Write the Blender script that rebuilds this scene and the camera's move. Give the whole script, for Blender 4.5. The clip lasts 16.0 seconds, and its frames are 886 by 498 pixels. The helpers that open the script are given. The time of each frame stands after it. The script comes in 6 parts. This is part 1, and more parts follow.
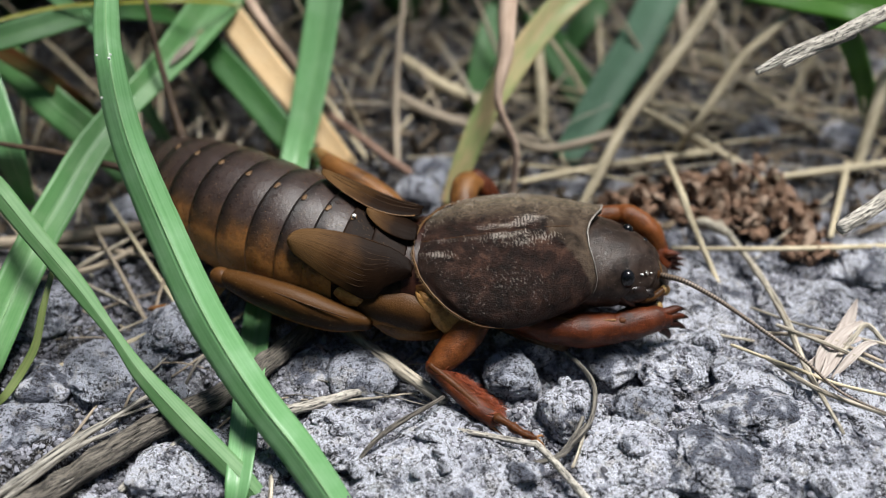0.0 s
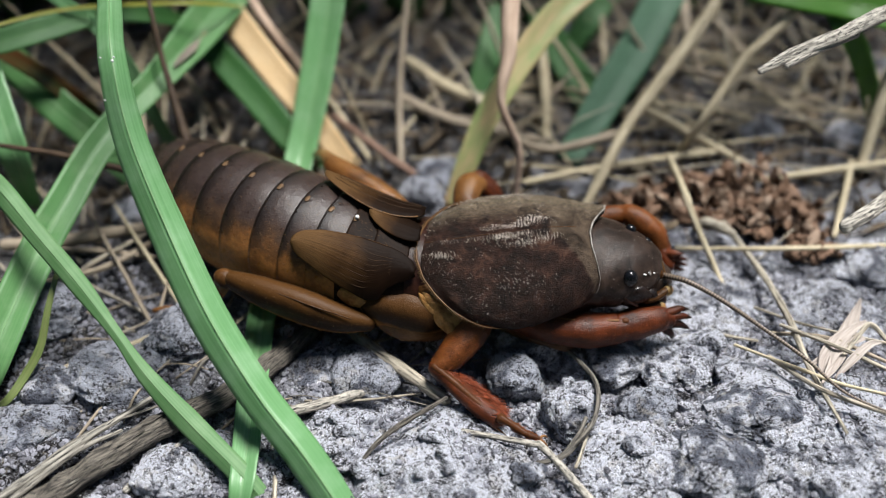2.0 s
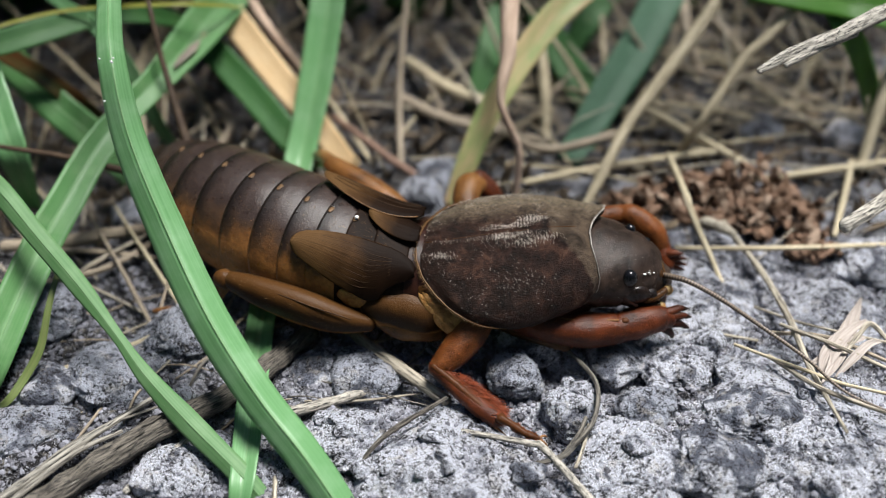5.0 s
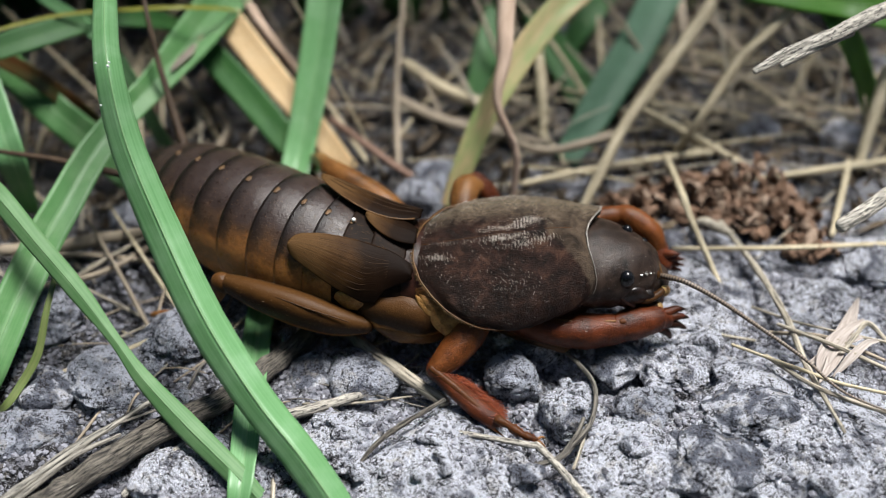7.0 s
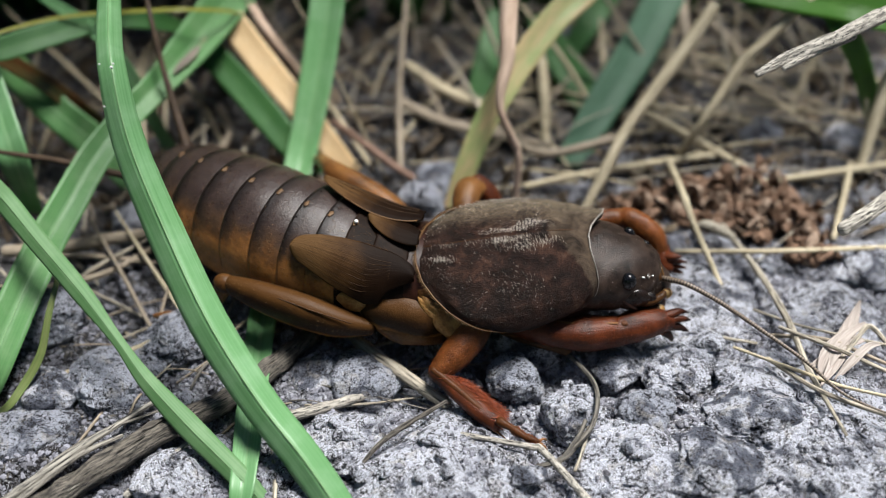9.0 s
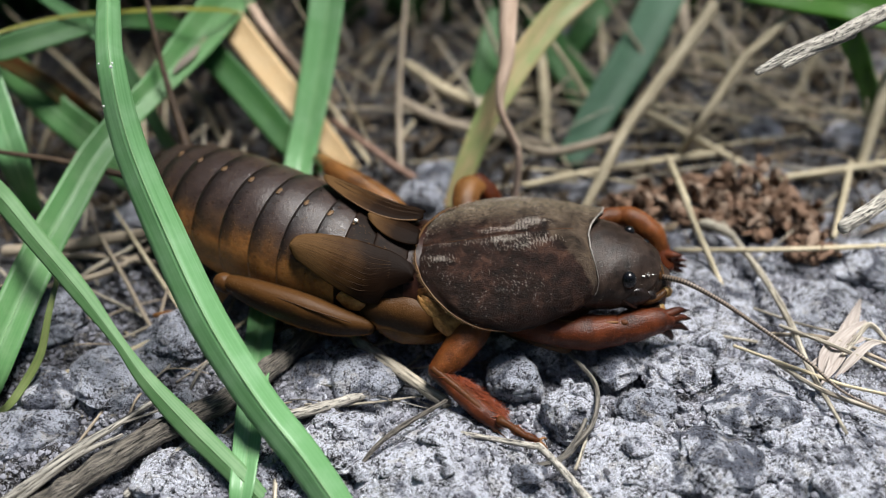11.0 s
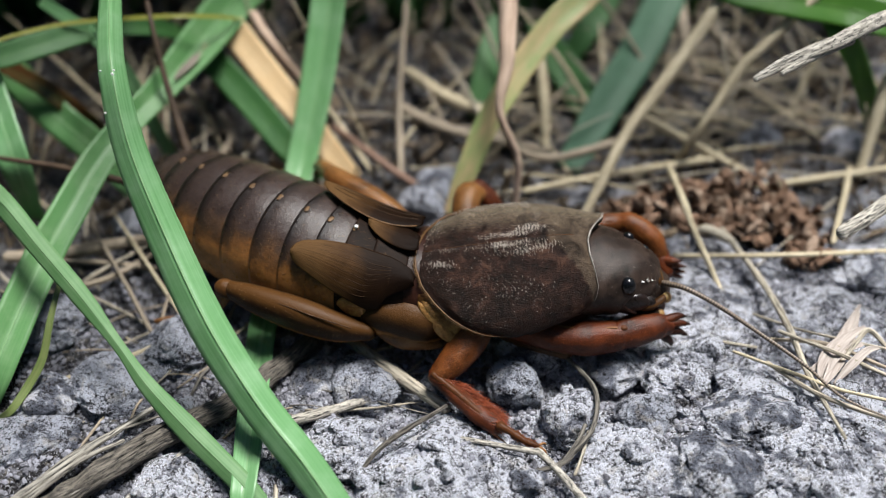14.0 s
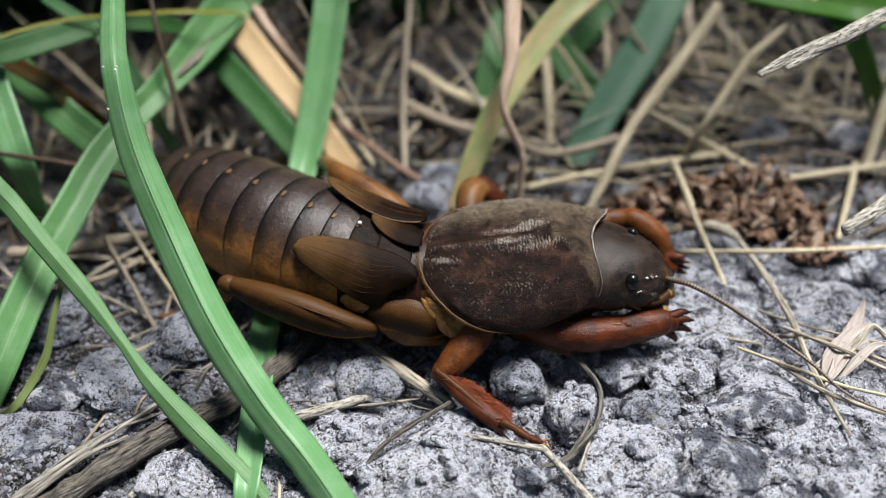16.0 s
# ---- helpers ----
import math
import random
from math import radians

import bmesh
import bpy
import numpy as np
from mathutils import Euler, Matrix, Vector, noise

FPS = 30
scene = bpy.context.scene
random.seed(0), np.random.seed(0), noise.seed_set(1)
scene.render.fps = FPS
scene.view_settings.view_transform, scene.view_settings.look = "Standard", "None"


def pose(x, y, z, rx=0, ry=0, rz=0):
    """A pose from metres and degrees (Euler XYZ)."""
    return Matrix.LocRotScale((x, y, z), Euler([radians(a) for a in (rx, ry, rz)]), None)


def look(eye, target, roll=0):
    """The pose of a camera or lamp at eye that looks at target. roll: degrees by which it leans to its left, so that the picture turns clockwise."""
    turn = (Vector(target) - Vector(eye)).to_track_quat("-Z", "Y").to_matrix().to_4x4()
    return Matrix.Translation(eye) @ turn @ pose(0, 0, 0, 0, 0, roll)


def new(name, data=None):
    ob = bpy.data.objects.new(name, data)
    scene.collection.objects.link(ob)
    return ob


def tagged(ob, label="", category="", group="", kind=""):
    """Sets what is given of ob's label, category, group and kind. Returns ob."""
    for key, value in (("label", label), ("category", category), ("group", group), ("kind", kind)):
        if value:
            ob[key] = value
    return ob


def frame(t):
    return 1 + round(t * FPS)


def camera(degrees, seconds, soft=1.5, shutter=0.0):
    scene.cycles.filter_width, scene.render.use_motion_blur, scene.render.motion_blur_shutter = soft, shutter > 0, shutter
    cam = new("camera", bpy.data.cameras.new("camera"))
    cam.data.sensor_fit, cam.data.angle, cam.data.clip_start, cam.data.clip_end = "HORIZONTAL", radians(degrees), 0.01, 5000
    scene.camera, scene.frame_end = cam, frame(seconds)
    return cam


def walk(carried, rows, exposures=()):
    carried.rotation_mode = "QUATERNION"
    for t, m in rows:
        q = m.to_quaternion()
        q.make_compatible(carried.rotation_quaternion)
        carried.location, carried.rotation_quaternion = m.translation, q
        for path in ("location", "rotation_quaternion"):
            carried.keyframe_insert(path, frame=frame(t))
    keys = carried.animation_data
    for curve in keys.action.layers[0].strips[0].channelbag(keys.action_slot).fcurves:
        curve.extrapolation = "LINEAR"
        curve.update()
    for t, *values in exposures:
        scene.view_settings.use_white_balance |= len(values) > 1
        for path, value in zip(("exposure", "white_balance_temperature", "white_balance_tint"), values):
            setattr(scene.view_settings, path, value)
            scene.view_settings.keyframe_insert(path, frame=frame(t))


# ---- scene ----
# A mole cricket resting on pale stony ground among grass, filmed by a hand-held close-up camera.
# Lengths in the lists below are millimetres; MM turns them into metres.
MM = 0.001
cam = camera(45.0, 16.0, soft=1.0)
cam.data.dof.use_dof = True
cam.data.dof.focus_distance = 0.0692
cam.data.dof.aperture_fstop = 21.0
walk(cam, [
    (0, pose(0.000000, -0.054461, 0.056592, 46.0000, -0.0000, 0.0000)),
    (0.5, pose(0.000178, -0.054458, 0.056581, 45.9733, 0.2096, 0.0738)),
    (1, pose(0.000115, -0.054400, 0.056624, 45.8801, 0.1855, 0.0577)),
    (1.5, pose(0.000134, -0.054589, 0.056642, 46.1195, 0.1995, 0.0867)),
    (2, pose(0.000281, -0.054474, 0.056721, 45.9757, 0.3839, 0.1628)),
    (2.5, pose(0.000419, -0.054470, 0.056767, 45.9637, 0.5007, 0.1174)),
    (3, pose(0.000538, -0.054443, 0.056818, 45.9465, 0.6269, 0.1189)),
    (3.5, pose(0.000629, -0.054592, 0.056630, 46.1426, 0.7827, 0.1285)),
    (4, pose(0.000385, -0.054461, 0.056684, 45.9038, 0.5268, 0.2306)),
    (6.5, pose(0.000678, -0.054620, 0.056698, 46.2452, 0.7234, -0.0313)),
    (7, pose(0.000718, -0.054524, 0.056764, 46.0839, 0.8295, -0.0290)),
    (7.5, pose(0.000685, -0.054622, 0.056834, 46.2476, 0.7470, 0.0231)),
    (8, pose(0.000593, -0.054755, 0.056754, 46.3862, 0.6877, 0.0376)),
    (8.5, pose(0.000549, -0.054702, 0.056717, 46.2908, 0.6450, 0.1705)),
    (9, pose(0.000633, -0.054683, 0.056772, 46.2740, 0.7528, 0.1205)),
    (11.5, pose(0.000739, -0.054697, 0.056676, 46.2780, 0.8747, 0.1085)),
    (12, pose(0.000716, -0.054625, 0.056841, 46.2200, 0.8170, 0.0932)),
    (12.5, pose(0.000786, -0.054638, 0.056817, 46.2573, 0.8867, 0.0575)),
    (13, pose(0.000829, -0.054626, 0.056856, 46.2358, 0.9132, 0.0428)),
    (13.5, pose(0.000839, -0.054649, 0.056920, 46.2868, 0.9326, 0.0981)),
    (14, pose(0.000830, -0.054839, 0.056931, 46.5330, 0.9478, 0.1377)),
    (14.5, pose(0.000773, -0.055010, 0.056856, 46.7204, 0.9671, 0.2264)),
    (15, pose(0.000802, -0.054871, 0.056906, 46.5122, 1.0028, 0.1967)),
    (15.5, pose(0.000721, -0.054908, 0.056886, 46.5606, 0.9203, 0.2352)),
    (16, pose(0.000958, -0.054655, 0.056921, 46.2286, 1.1576, 0.3405)),
], exposures=[(0, 0.86, 6150, 8), (16, 0.86, 6150, 8)])

# ---------------------------------------------------------------- light
world = bpy.data.worlds.new("overcast_sky")
scene.world = world
world.use_nodes = True
sky = world.node_tree.nodes.new("ShaderNodeTexSky")
sky.sky_type = "NISHITA"
sky.sun_disc = False
sky.sun_elevation = radians(72)
sky.sun_rotation = radians(62)
back = world.node_tree.nodes["Background"]
back.inputs["Strength"].default_value = 0.035
world.node_tree.links.new(sky.outputs[0], back.inputs["Color"])
sun = new("sun", bpy.data.lights.new("sun", "SUN"))
sun.data.energy = 4.8
sun.data.angle = radians(22)
sun.data.color = (1.0, 0.95, 0.88)
sun.matrix_world = look((0.28, 0.15, 1.0), (0, 0, 0))


# ---------------------------------------------------------------- materials
def nodes_of(name):
    m = bpy.data.materials.new(name)
    m.use_nodes = True
    return m, m.node_tree.nodes, m.node_tree.links, m.node_tree.nodes["Principled BSDF"]


def coords(n, l, stretch=(1, 1, 1), uv=False):
    """Object (or UV) coordinates in millimetres, stretched."""
    tc = n.new("ShaderNodeTexCoord")
    mp = n.new("ShaderNodeMapping")
    k = 1 if uv else 1000
    mp.inputs["Scale"].default_value = [k * s for s in stretch]
    l.new(tc.outputs["UV" if uv else "Object"], mp.inputs["Vector"])
    return mp.outputs[0]


def grain(n, l, vec, scale, detail=4, rough=0.6, distort=0.0):
    t = n.new("ShaderNodeTexNoise")
    t.inputs["Scale"].default_value, t.inputs["Detail"].default_value = scale, detail
    t.inputs["Roughness"].default_value, t.inputs["Distortion"].default_value = rough, distort
    l.new(vec, t.inputs["Vector"])
    return t.outputs["Fac"]


def ramp(n, l, fac, stops):
    r = n.new("ShaderNodeValToRGB")
    e = r.color_ramp.elements
    while len(e) < len(stops):
        e.new(0.5)
    for i, (p, c) in enumerate(stops):
        e[i].position = p
        e[i].color = (*c, 1) if len(c) == 3 else c
    l.new(fac, r.inputs[0])
    return r.outputs[0]


def blend(n, l, fac, a, b, kind="MIX"):
    x = n.new("ShaderNodeMix")
    x.data_type, x.blend_type = "RGBA", kind
    for s, v in ((x.inputs[0], fac), (x.inputs[6], a), (x.inputs[7], b)):
        if isinstance(v, (int, float)):
            s.default_value = v
        elif isinstance(v, tuple):
            s.default_value = (*v, 1)
        else:
            l.new(v, s)
    return x.outputs[2]


def calc(n, l, op, a, b):
    x = n.new("ShaderNodeMath")
    x.operation = op
    for s, v in ((x.inputs[0], a), (x.inputs[1], b)):
        if isinstance(v, (int, float)):
            s.default_value = v
        else:
            l.new(v, s)
    return x.outputs[0]


def relief(n, l, p, height, mm, strength=1.0):
    b = n.new("ShaderNodeBump")
    b.inputs["Distance"].default_value, b.inputs["Strength"].default_value = mm * MM, strength
    l.new(height, b.inputs["Height"])
    l.new(b.outputs[0], p.inputs["Normal"])


def g3(v):
    return (v, v, v)


def plain(name, dark, light, scale=1.2, rough=0.5, bump=0.05, fine=8.0, stretch=(1, 1, 1), uv=False, coat=0.0, sss=0.0, per_island=0.0, spec=0.22):
    """Two-scale mottled surface between two colours."""
    m, n, l, p = nodes_of(name)
    v = coords(n, l, stretch, uv)
    a = grain(n, l, v, scale, 5)
    b = grain(n, l, v, fine, 3)
    mixed = calc(n, l, "ADD", calc(n, l, "MULTIPLY", a, 0.65), calc(n, l, "MULTIPLY", b, 0.35))
    c = ramp(n, l, mixed, [(0.34, dark), (0.66, light)])
    if per_island:
        geo = n.new("ShaderNodeNewGeometry")
        c = blend(n, l, per_island, c, ramp(n, l, geo.outputs["Random Per Island"], [(0, dark), (1, light)]))
    l.new(c, p.inputs["Base Color"])
    l.new(calc(n, l, "ADD", calc(n, l, "MULTIPLY", b, 0.3), rough - 0.15), p.inputs["Roughness"])
    p.inputs["Coat Weight"].default_value = coat
    p.inputs["Specular IOR Level"].default_value = spec
    p.inputs["Coat Roughness"].default_value = 0.25
    if sss:
        p.inputs["Subsurface Weight"].default_value = sss
        p.inputs["Subsurface Radius"].default_value = (0.0006, 0.00025, 0.0001)
        p.inputs["Subsurface Scale"].default_value = 1.0
    relief(n, l, p, mixed, bump)
    return m


def leaf(name, dark, light, pale, spots=0.0, dry=None, gloss=0.36, vein=9.0):
    """Grass blade: lengthwise veins, a paler midrib, patches, dust specks; lets light through."""
    m, n, l, p = nodes_of(name)
    uv = coords(n, l, (1, 1, 1), True)
    stripes = grain(n, l, coords(n, l, (vein, 0.05, 1), True), 1.0, 2)
    patches = grain(n, l, uv, 0.35, 4)
    c = ramp(n, l, stripes, [(0.2, dark), (0.8, light)])
    c = blend(n, l, ramp(n, l, patches, [(0.45, g3(0)), (0.75, g3(0.4))]), c, pale)
    sep = n.new("ShaderNodeSeparateXYZ")
    l.new(uv, sep.inputs[0])
    mid = calc(n, l, "ABSOLUTE", sep.outputs[0], 0)
    c = blend(n, l, ramp(n, l, mid, [(0.03, g3(0.35)), (0.09, g3(0))]), c, pale)
    if spots:
        s = grain(n, l, coords(n, l, (1, 0.55, 1), True), 0.42, 6, 0.65, 0.5)
        c = blend(n, l, ramp(n, l, s, [(0.70 - 0.1 * spots, g3(0)), (0.76 - 0.1 * spots, g3(0.85))]), c, (0.42, 0.33, 0.20))
    if dry:
        s = grain(n, l, coords(n, l, (1, 0.25, 1), True), 0.5, 4)
        c = blend(n, l, ramp(n, l, s, [(0.4, g3(0)), (0.62, g3(1))]), c, dry)
    speck = grain(n, l, uv, 7.0, 1)
    c = blend(n, l, ramp(n, l, speck, [(0.79, g3(0)), (0.84, g3(0.6))]), c, (0.55, 0.62, 0.5))
    l.new(c, p.inputs["Base Color"])
    p.inputs["Roughness"].default_value = gloss
    relief(n, l, p, stripes, 0.012)
    tr = n.new("ShaderNodeBsdfTranslucent")
    l.new(c, tr.inputs[0])
    mx = n.new("ShaderNodeMixShader")
    mx.inputs[0].default_value = 0.32
    l.new(p.outputs[0], mx.inputs[1])
    l.new(tr.outputs[0], mx.inputs[2])
    l.new(mx.outputs[0], n["Material Output"].inputs[0])
    return m


def fibrous(name, dark, light, stain, gap=0.0, rough=0.7, vein=6.0, bump=0.10, crisp=0.0, along=0.35):
    """Dry stalk or weathered wood: lengthwise fibres with stains."""
    m, n, l, p = nodes_of(name)
    f = grain(n, l, coords(n, l, (vein, along, 1), True), 1.0, 4, 0.65)
    s = grain(n, l, coords(n, l, (0.8, 0.25, 1), True), 1.0, 5)
    oi = n.new("ShaderNodeObjectInfo")
    c = ramp(n, l, f, [(0.32 + crisp, dark), (0.62 - crisp * 0.8, light)])
    c = blend(n, l, ramp(n, l, s, [(0.5, g3(0)), (0.72, g3(0.8))]), c, stain)
    c = blend(n, l, calc(n, l, "MULTIPLY", oi.outputs["Random"], 0.35), c, stain)
    if gap:
        c = blend(n, l, ramp(n, l, grain(n, l, coords(n, l, (3, 0.15 + along, 1), True), 1.6, 3), [(0.30 + crisp, g3(gap)), (0.42 + 0.5 * crisp, g3(0))]), c, (0.012, 0.010, 0.009))
    l.new(c, p.inputs["Base Color"])
    p.inputs["Roughness"].default_value = rough
    relief(n, l, p, f, bump)
    return m


def rocky(name, dark, mid, pale, dirt, amount=0.5, scale=0.5, shift=0.0):
    """Pale crusted stone with dark granules, pits and blue-grey faces."""
    m, n, l, p = nodes_of(name)
    v = coords(n, l)
    big = grain(n, l, v, scale, 6, 0.62, 0.4)
    small = grain(n, l, v, 3.6, 5, 0.7)
    tiny = grain(n, l, v, 13.0, 3, 0.6)
    vo = n.new("ShaderNodeTexVoronoi")
    vo.inputs["Scale"].default_value = 4.2
    l.new(v, vo.inputs["Vector"])
    c = ramp(n, l, big, [(0.37 + shift, dark), (0.42 + shift, mid), (0.48 + shift, pale)])
    c = blend(n, l, ramp(n, l, small, [(0.36, g3(0.85)), (0.43, g3(0))]), c, dirt)
    c = blend(n, l, ramp(n, l, grain(n, l, v, 0.9, 5, 0.7, 0.5), [(0.54, g3(0)), (0.64, g3(0.38))]), c, (0.60, 0.53, 0.43))
    patch = grain(n, l, v, 0.75, 4, 0.6, 0.8)
    specks = calc(n, l, "ADD", tiny, calc(n, l, "MULTIPLY", calc(n, l, "SUBTRACT", patch, 0.44), 0.9))
    c = blend(n, l, ramp(n, l, specks, [(0.40, g3(amount)), (0.455, g3(0))]), c, (0.016, 0.014, 0.018))
    grit = grain(n, l, v, 5.5, 4, 0.7)
    gritty = calc(n, l, "ADD", grit, calc(n, l, "MULTIPLY", calc(n, l, "SUBTRACT", patch, 0.5), 0.45))
    c = blend(n, l, ramp(n, l, gritty, [(0.415, g3(0.95)), (0.445, g3(0))]), c, (0.020, 0.018, 0.021))
    c = blend(n, l, ramp(n, l, vo.outputs["Distance"], [(0.0, g3(0.35)), (0.22, g3(0))]), c, pale)
    l.new(c, p.inputs["Base Color"])
    p.inputs["Roughness"].default_value = 0.88
    p.inputs["Specular IOR Level"].default_value = 0.3
    h = calc(n, l, "ADD", calc(n, l, "MULTIPLY", small, 1.0), calc(n, l, "MULTIPLY", tiny, 0.45))
    relief(n, l, p, h, 0.85)
    return m


def soil_material():
    """Pale stony crust near the animal, turning to dark litter soil under the grass."""
    m, n, l, p = nodes_of("stony_soil")
    v = coords(n, l)
    big = grain(n, l, v, 0.28, 6, 0.62, 0.6)
    small = grain(n, l, v, 2.8, 6, 0.72)
    tiny = grain(n, l, v, 10.0, 3, 0.65)
    at = n.new("ShaderNodeAttribute")
    at.attribute_name = "clod_tone"
    body_tone = calc(n, l, "ADD", calc(n, l, "MULTIPLY", at.outputs["Fac"], 0.5), calc(n, l, "MULTIPLY", big, 0.5))
    pale = ramp(n, l, body_tone, [(0.33, (0.050, 0.054, 0.072)), (0.40, (0.20, 0.207, 0.255)), (0.46, (0.52, 0.53, 0.62)), (0.56, (0.86, 0.87, 0.97))])
    pale = blend(n, l, ramp(n, l, small, [(0.37, g3(0.9)), (0.44, g3(0))]), pale, (0.06, 0.054, 0.05))
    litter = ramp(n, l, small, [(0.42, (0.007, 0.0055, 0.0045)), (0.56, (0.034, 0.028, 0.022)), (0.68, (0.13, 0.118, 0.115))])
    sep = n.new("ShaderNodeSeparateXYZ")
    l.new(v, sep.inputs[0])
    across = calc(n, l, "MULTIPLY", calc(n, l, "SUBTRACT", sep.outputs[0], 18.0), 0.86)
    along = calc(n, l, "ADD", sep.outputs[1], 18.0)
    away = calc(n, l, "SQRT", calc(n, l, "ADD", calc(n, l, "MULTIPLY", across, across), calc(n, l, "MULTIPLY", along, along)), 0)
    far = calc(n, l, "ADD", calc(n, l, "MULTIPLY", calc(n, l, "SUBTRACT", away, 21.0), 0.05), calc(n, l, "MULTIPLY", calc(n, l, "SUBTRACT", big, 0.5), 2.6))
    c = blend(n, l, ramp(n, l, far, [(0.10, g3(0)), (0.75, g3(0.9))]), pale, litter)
    c = blend(n, l, ramp(n, l, grain(n, l, v, 0.9, 5, 0.7, 0.5), [(0.54, g3(0)), (0.64, g3(0.38))]), c, (0.60, 0.53, 0.43))
    patch = grain(n, l, v, 0.6, 4, 0.6, 0.8)
    specks = calc(n, l, "ADD", tiny, calc(n, l, "MULTIPLY", calc(n, l, "SUBTRACT", patch, 0.46), 1.0))
    c = blend(n, l, ramp(n, l, specks, [(0.405, g3(0.97)), (0.455, g3(0))]), c, (0.014, 0.012, 0.014))
    grit = grain(n, l, v, 5.5, 4, 0.7)
    gritty = calc(n, l, "ADD", grit, calc(n, l, "MULTIPLY", calc(n, l, "SUBTRACT", patch, 0.5), 0.45))
    c = blend(n, l, ramp(n, l, gritty, [(0.425, g3(0.97)), (0.450, g3(0))]), c, (0.014, 0.012, 0.014))
    c = blend(n, l, ramp(n, l, grain(n, l, v, 7.5, 3, 0.7), [(0.58, g3(0)), (0.64, g3(0.7))]), c, (0.88, 0.89, 0.96))
    l.new(c, p.inputs["Base Color"])
    p.inputs["Roughness"].default_value = 0.9
    p.inputs["Specular IOR Level"].default_value = 0.25
    relief(n, l, p, calc(n, l, "ADD", small, calc(n, l, "MULTIPLY", tiny, 0.5)), 0.9)
    return m


def pronotum_material():
    """Dark velvety chitin: hairy mottled back part, smooth olive front, pale blotched far flank; sky sheen and flank
    shade are painted in.
    """
    m, n, l, p = nodes_of("pronotum_chitin")
    v = coords(n, l)
    mott = grain(n, l, v, 0.8, 6, 0.68, 0.6)
    hair = grain(n, l, coords(n, l, (1.5, 5, 5)), 3.2, 3, 0.7)
    pore = grain(n, l, v, 16.0, 2)
    back_c = ramp(n, l, mott, [(0.38, (0.0032, 0.0012, 0.0008)), (0.53, (0.017, 0.0070, 0.0046)), (0.66, (0.056, 0.027, 0.017))])
    back_c = blend(n, l, ramp(n, l, hair, [(0.55, g3(0)), (0.70, g3(0.4))]), back_c, (0.10, 0.060, 0.042))
    front_c = ramp(n, l, mott, [(0.36, (0.018, 0.0120, 0.008)), (0.66, (0.085, 0.060, 0.041))])
    sep = n.new("ShaderNodeSeparateXYZ")
    l.new(v, sep.inputs[0])
    lower = calc(n, l, "MAXIMUM", calc(n, l, "SUBTRACT", -0.8, sep.outputs[1]), 0)
    edge = calc(n, l, "SUBTRACT", calc(n, l, "ADD", calc(n, l, "MULTIPLY", sep.outputs[0], 0.1), calc(n, l, "MULTIPLY", mott, 0.12)), calc(n, l, "MULTIPLY", lower, 0.10))
    c = blend(n, l, ramp(n, l, edge, [(0.72, g3(0)), (0.76, g3(1))]), back_c, front_c)
    # pale far-flank blotches, spread over the back to stand for sky sheen
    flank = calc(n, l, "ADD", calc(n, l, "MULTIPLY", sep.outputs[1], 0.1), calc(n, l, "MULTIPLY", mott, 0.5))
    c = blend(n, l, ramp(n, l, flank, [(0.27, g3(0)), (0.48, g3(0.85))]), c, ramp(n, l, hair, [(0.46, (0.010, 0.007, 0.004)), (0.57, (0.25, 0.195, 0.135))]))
    # shade of the lower flank, painted in as a near-black red-brown border
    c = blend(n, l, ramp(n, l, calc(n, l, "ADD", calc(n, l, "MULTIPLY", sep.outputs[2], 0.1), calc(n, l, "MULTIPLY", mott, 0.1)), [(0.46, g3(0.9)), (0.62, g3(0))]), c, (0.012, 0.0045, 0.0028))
    l.new(c, p.inputs["Base Color"])
    l.new(ramp(n, l, hair, [(0.4, g3(0.34)), (0.7, g3(0.58))]), p.inputs["Roughness"])
    p.inputs["Specular IOR Level"].default_value = 0.14
    relief(n, l, p, calc(n, l, "ADD", calc(n, l, "ADD", hair, mott), calc(n, l, "MULTIPLY", pore, 0.6)), 0.09)
    return m


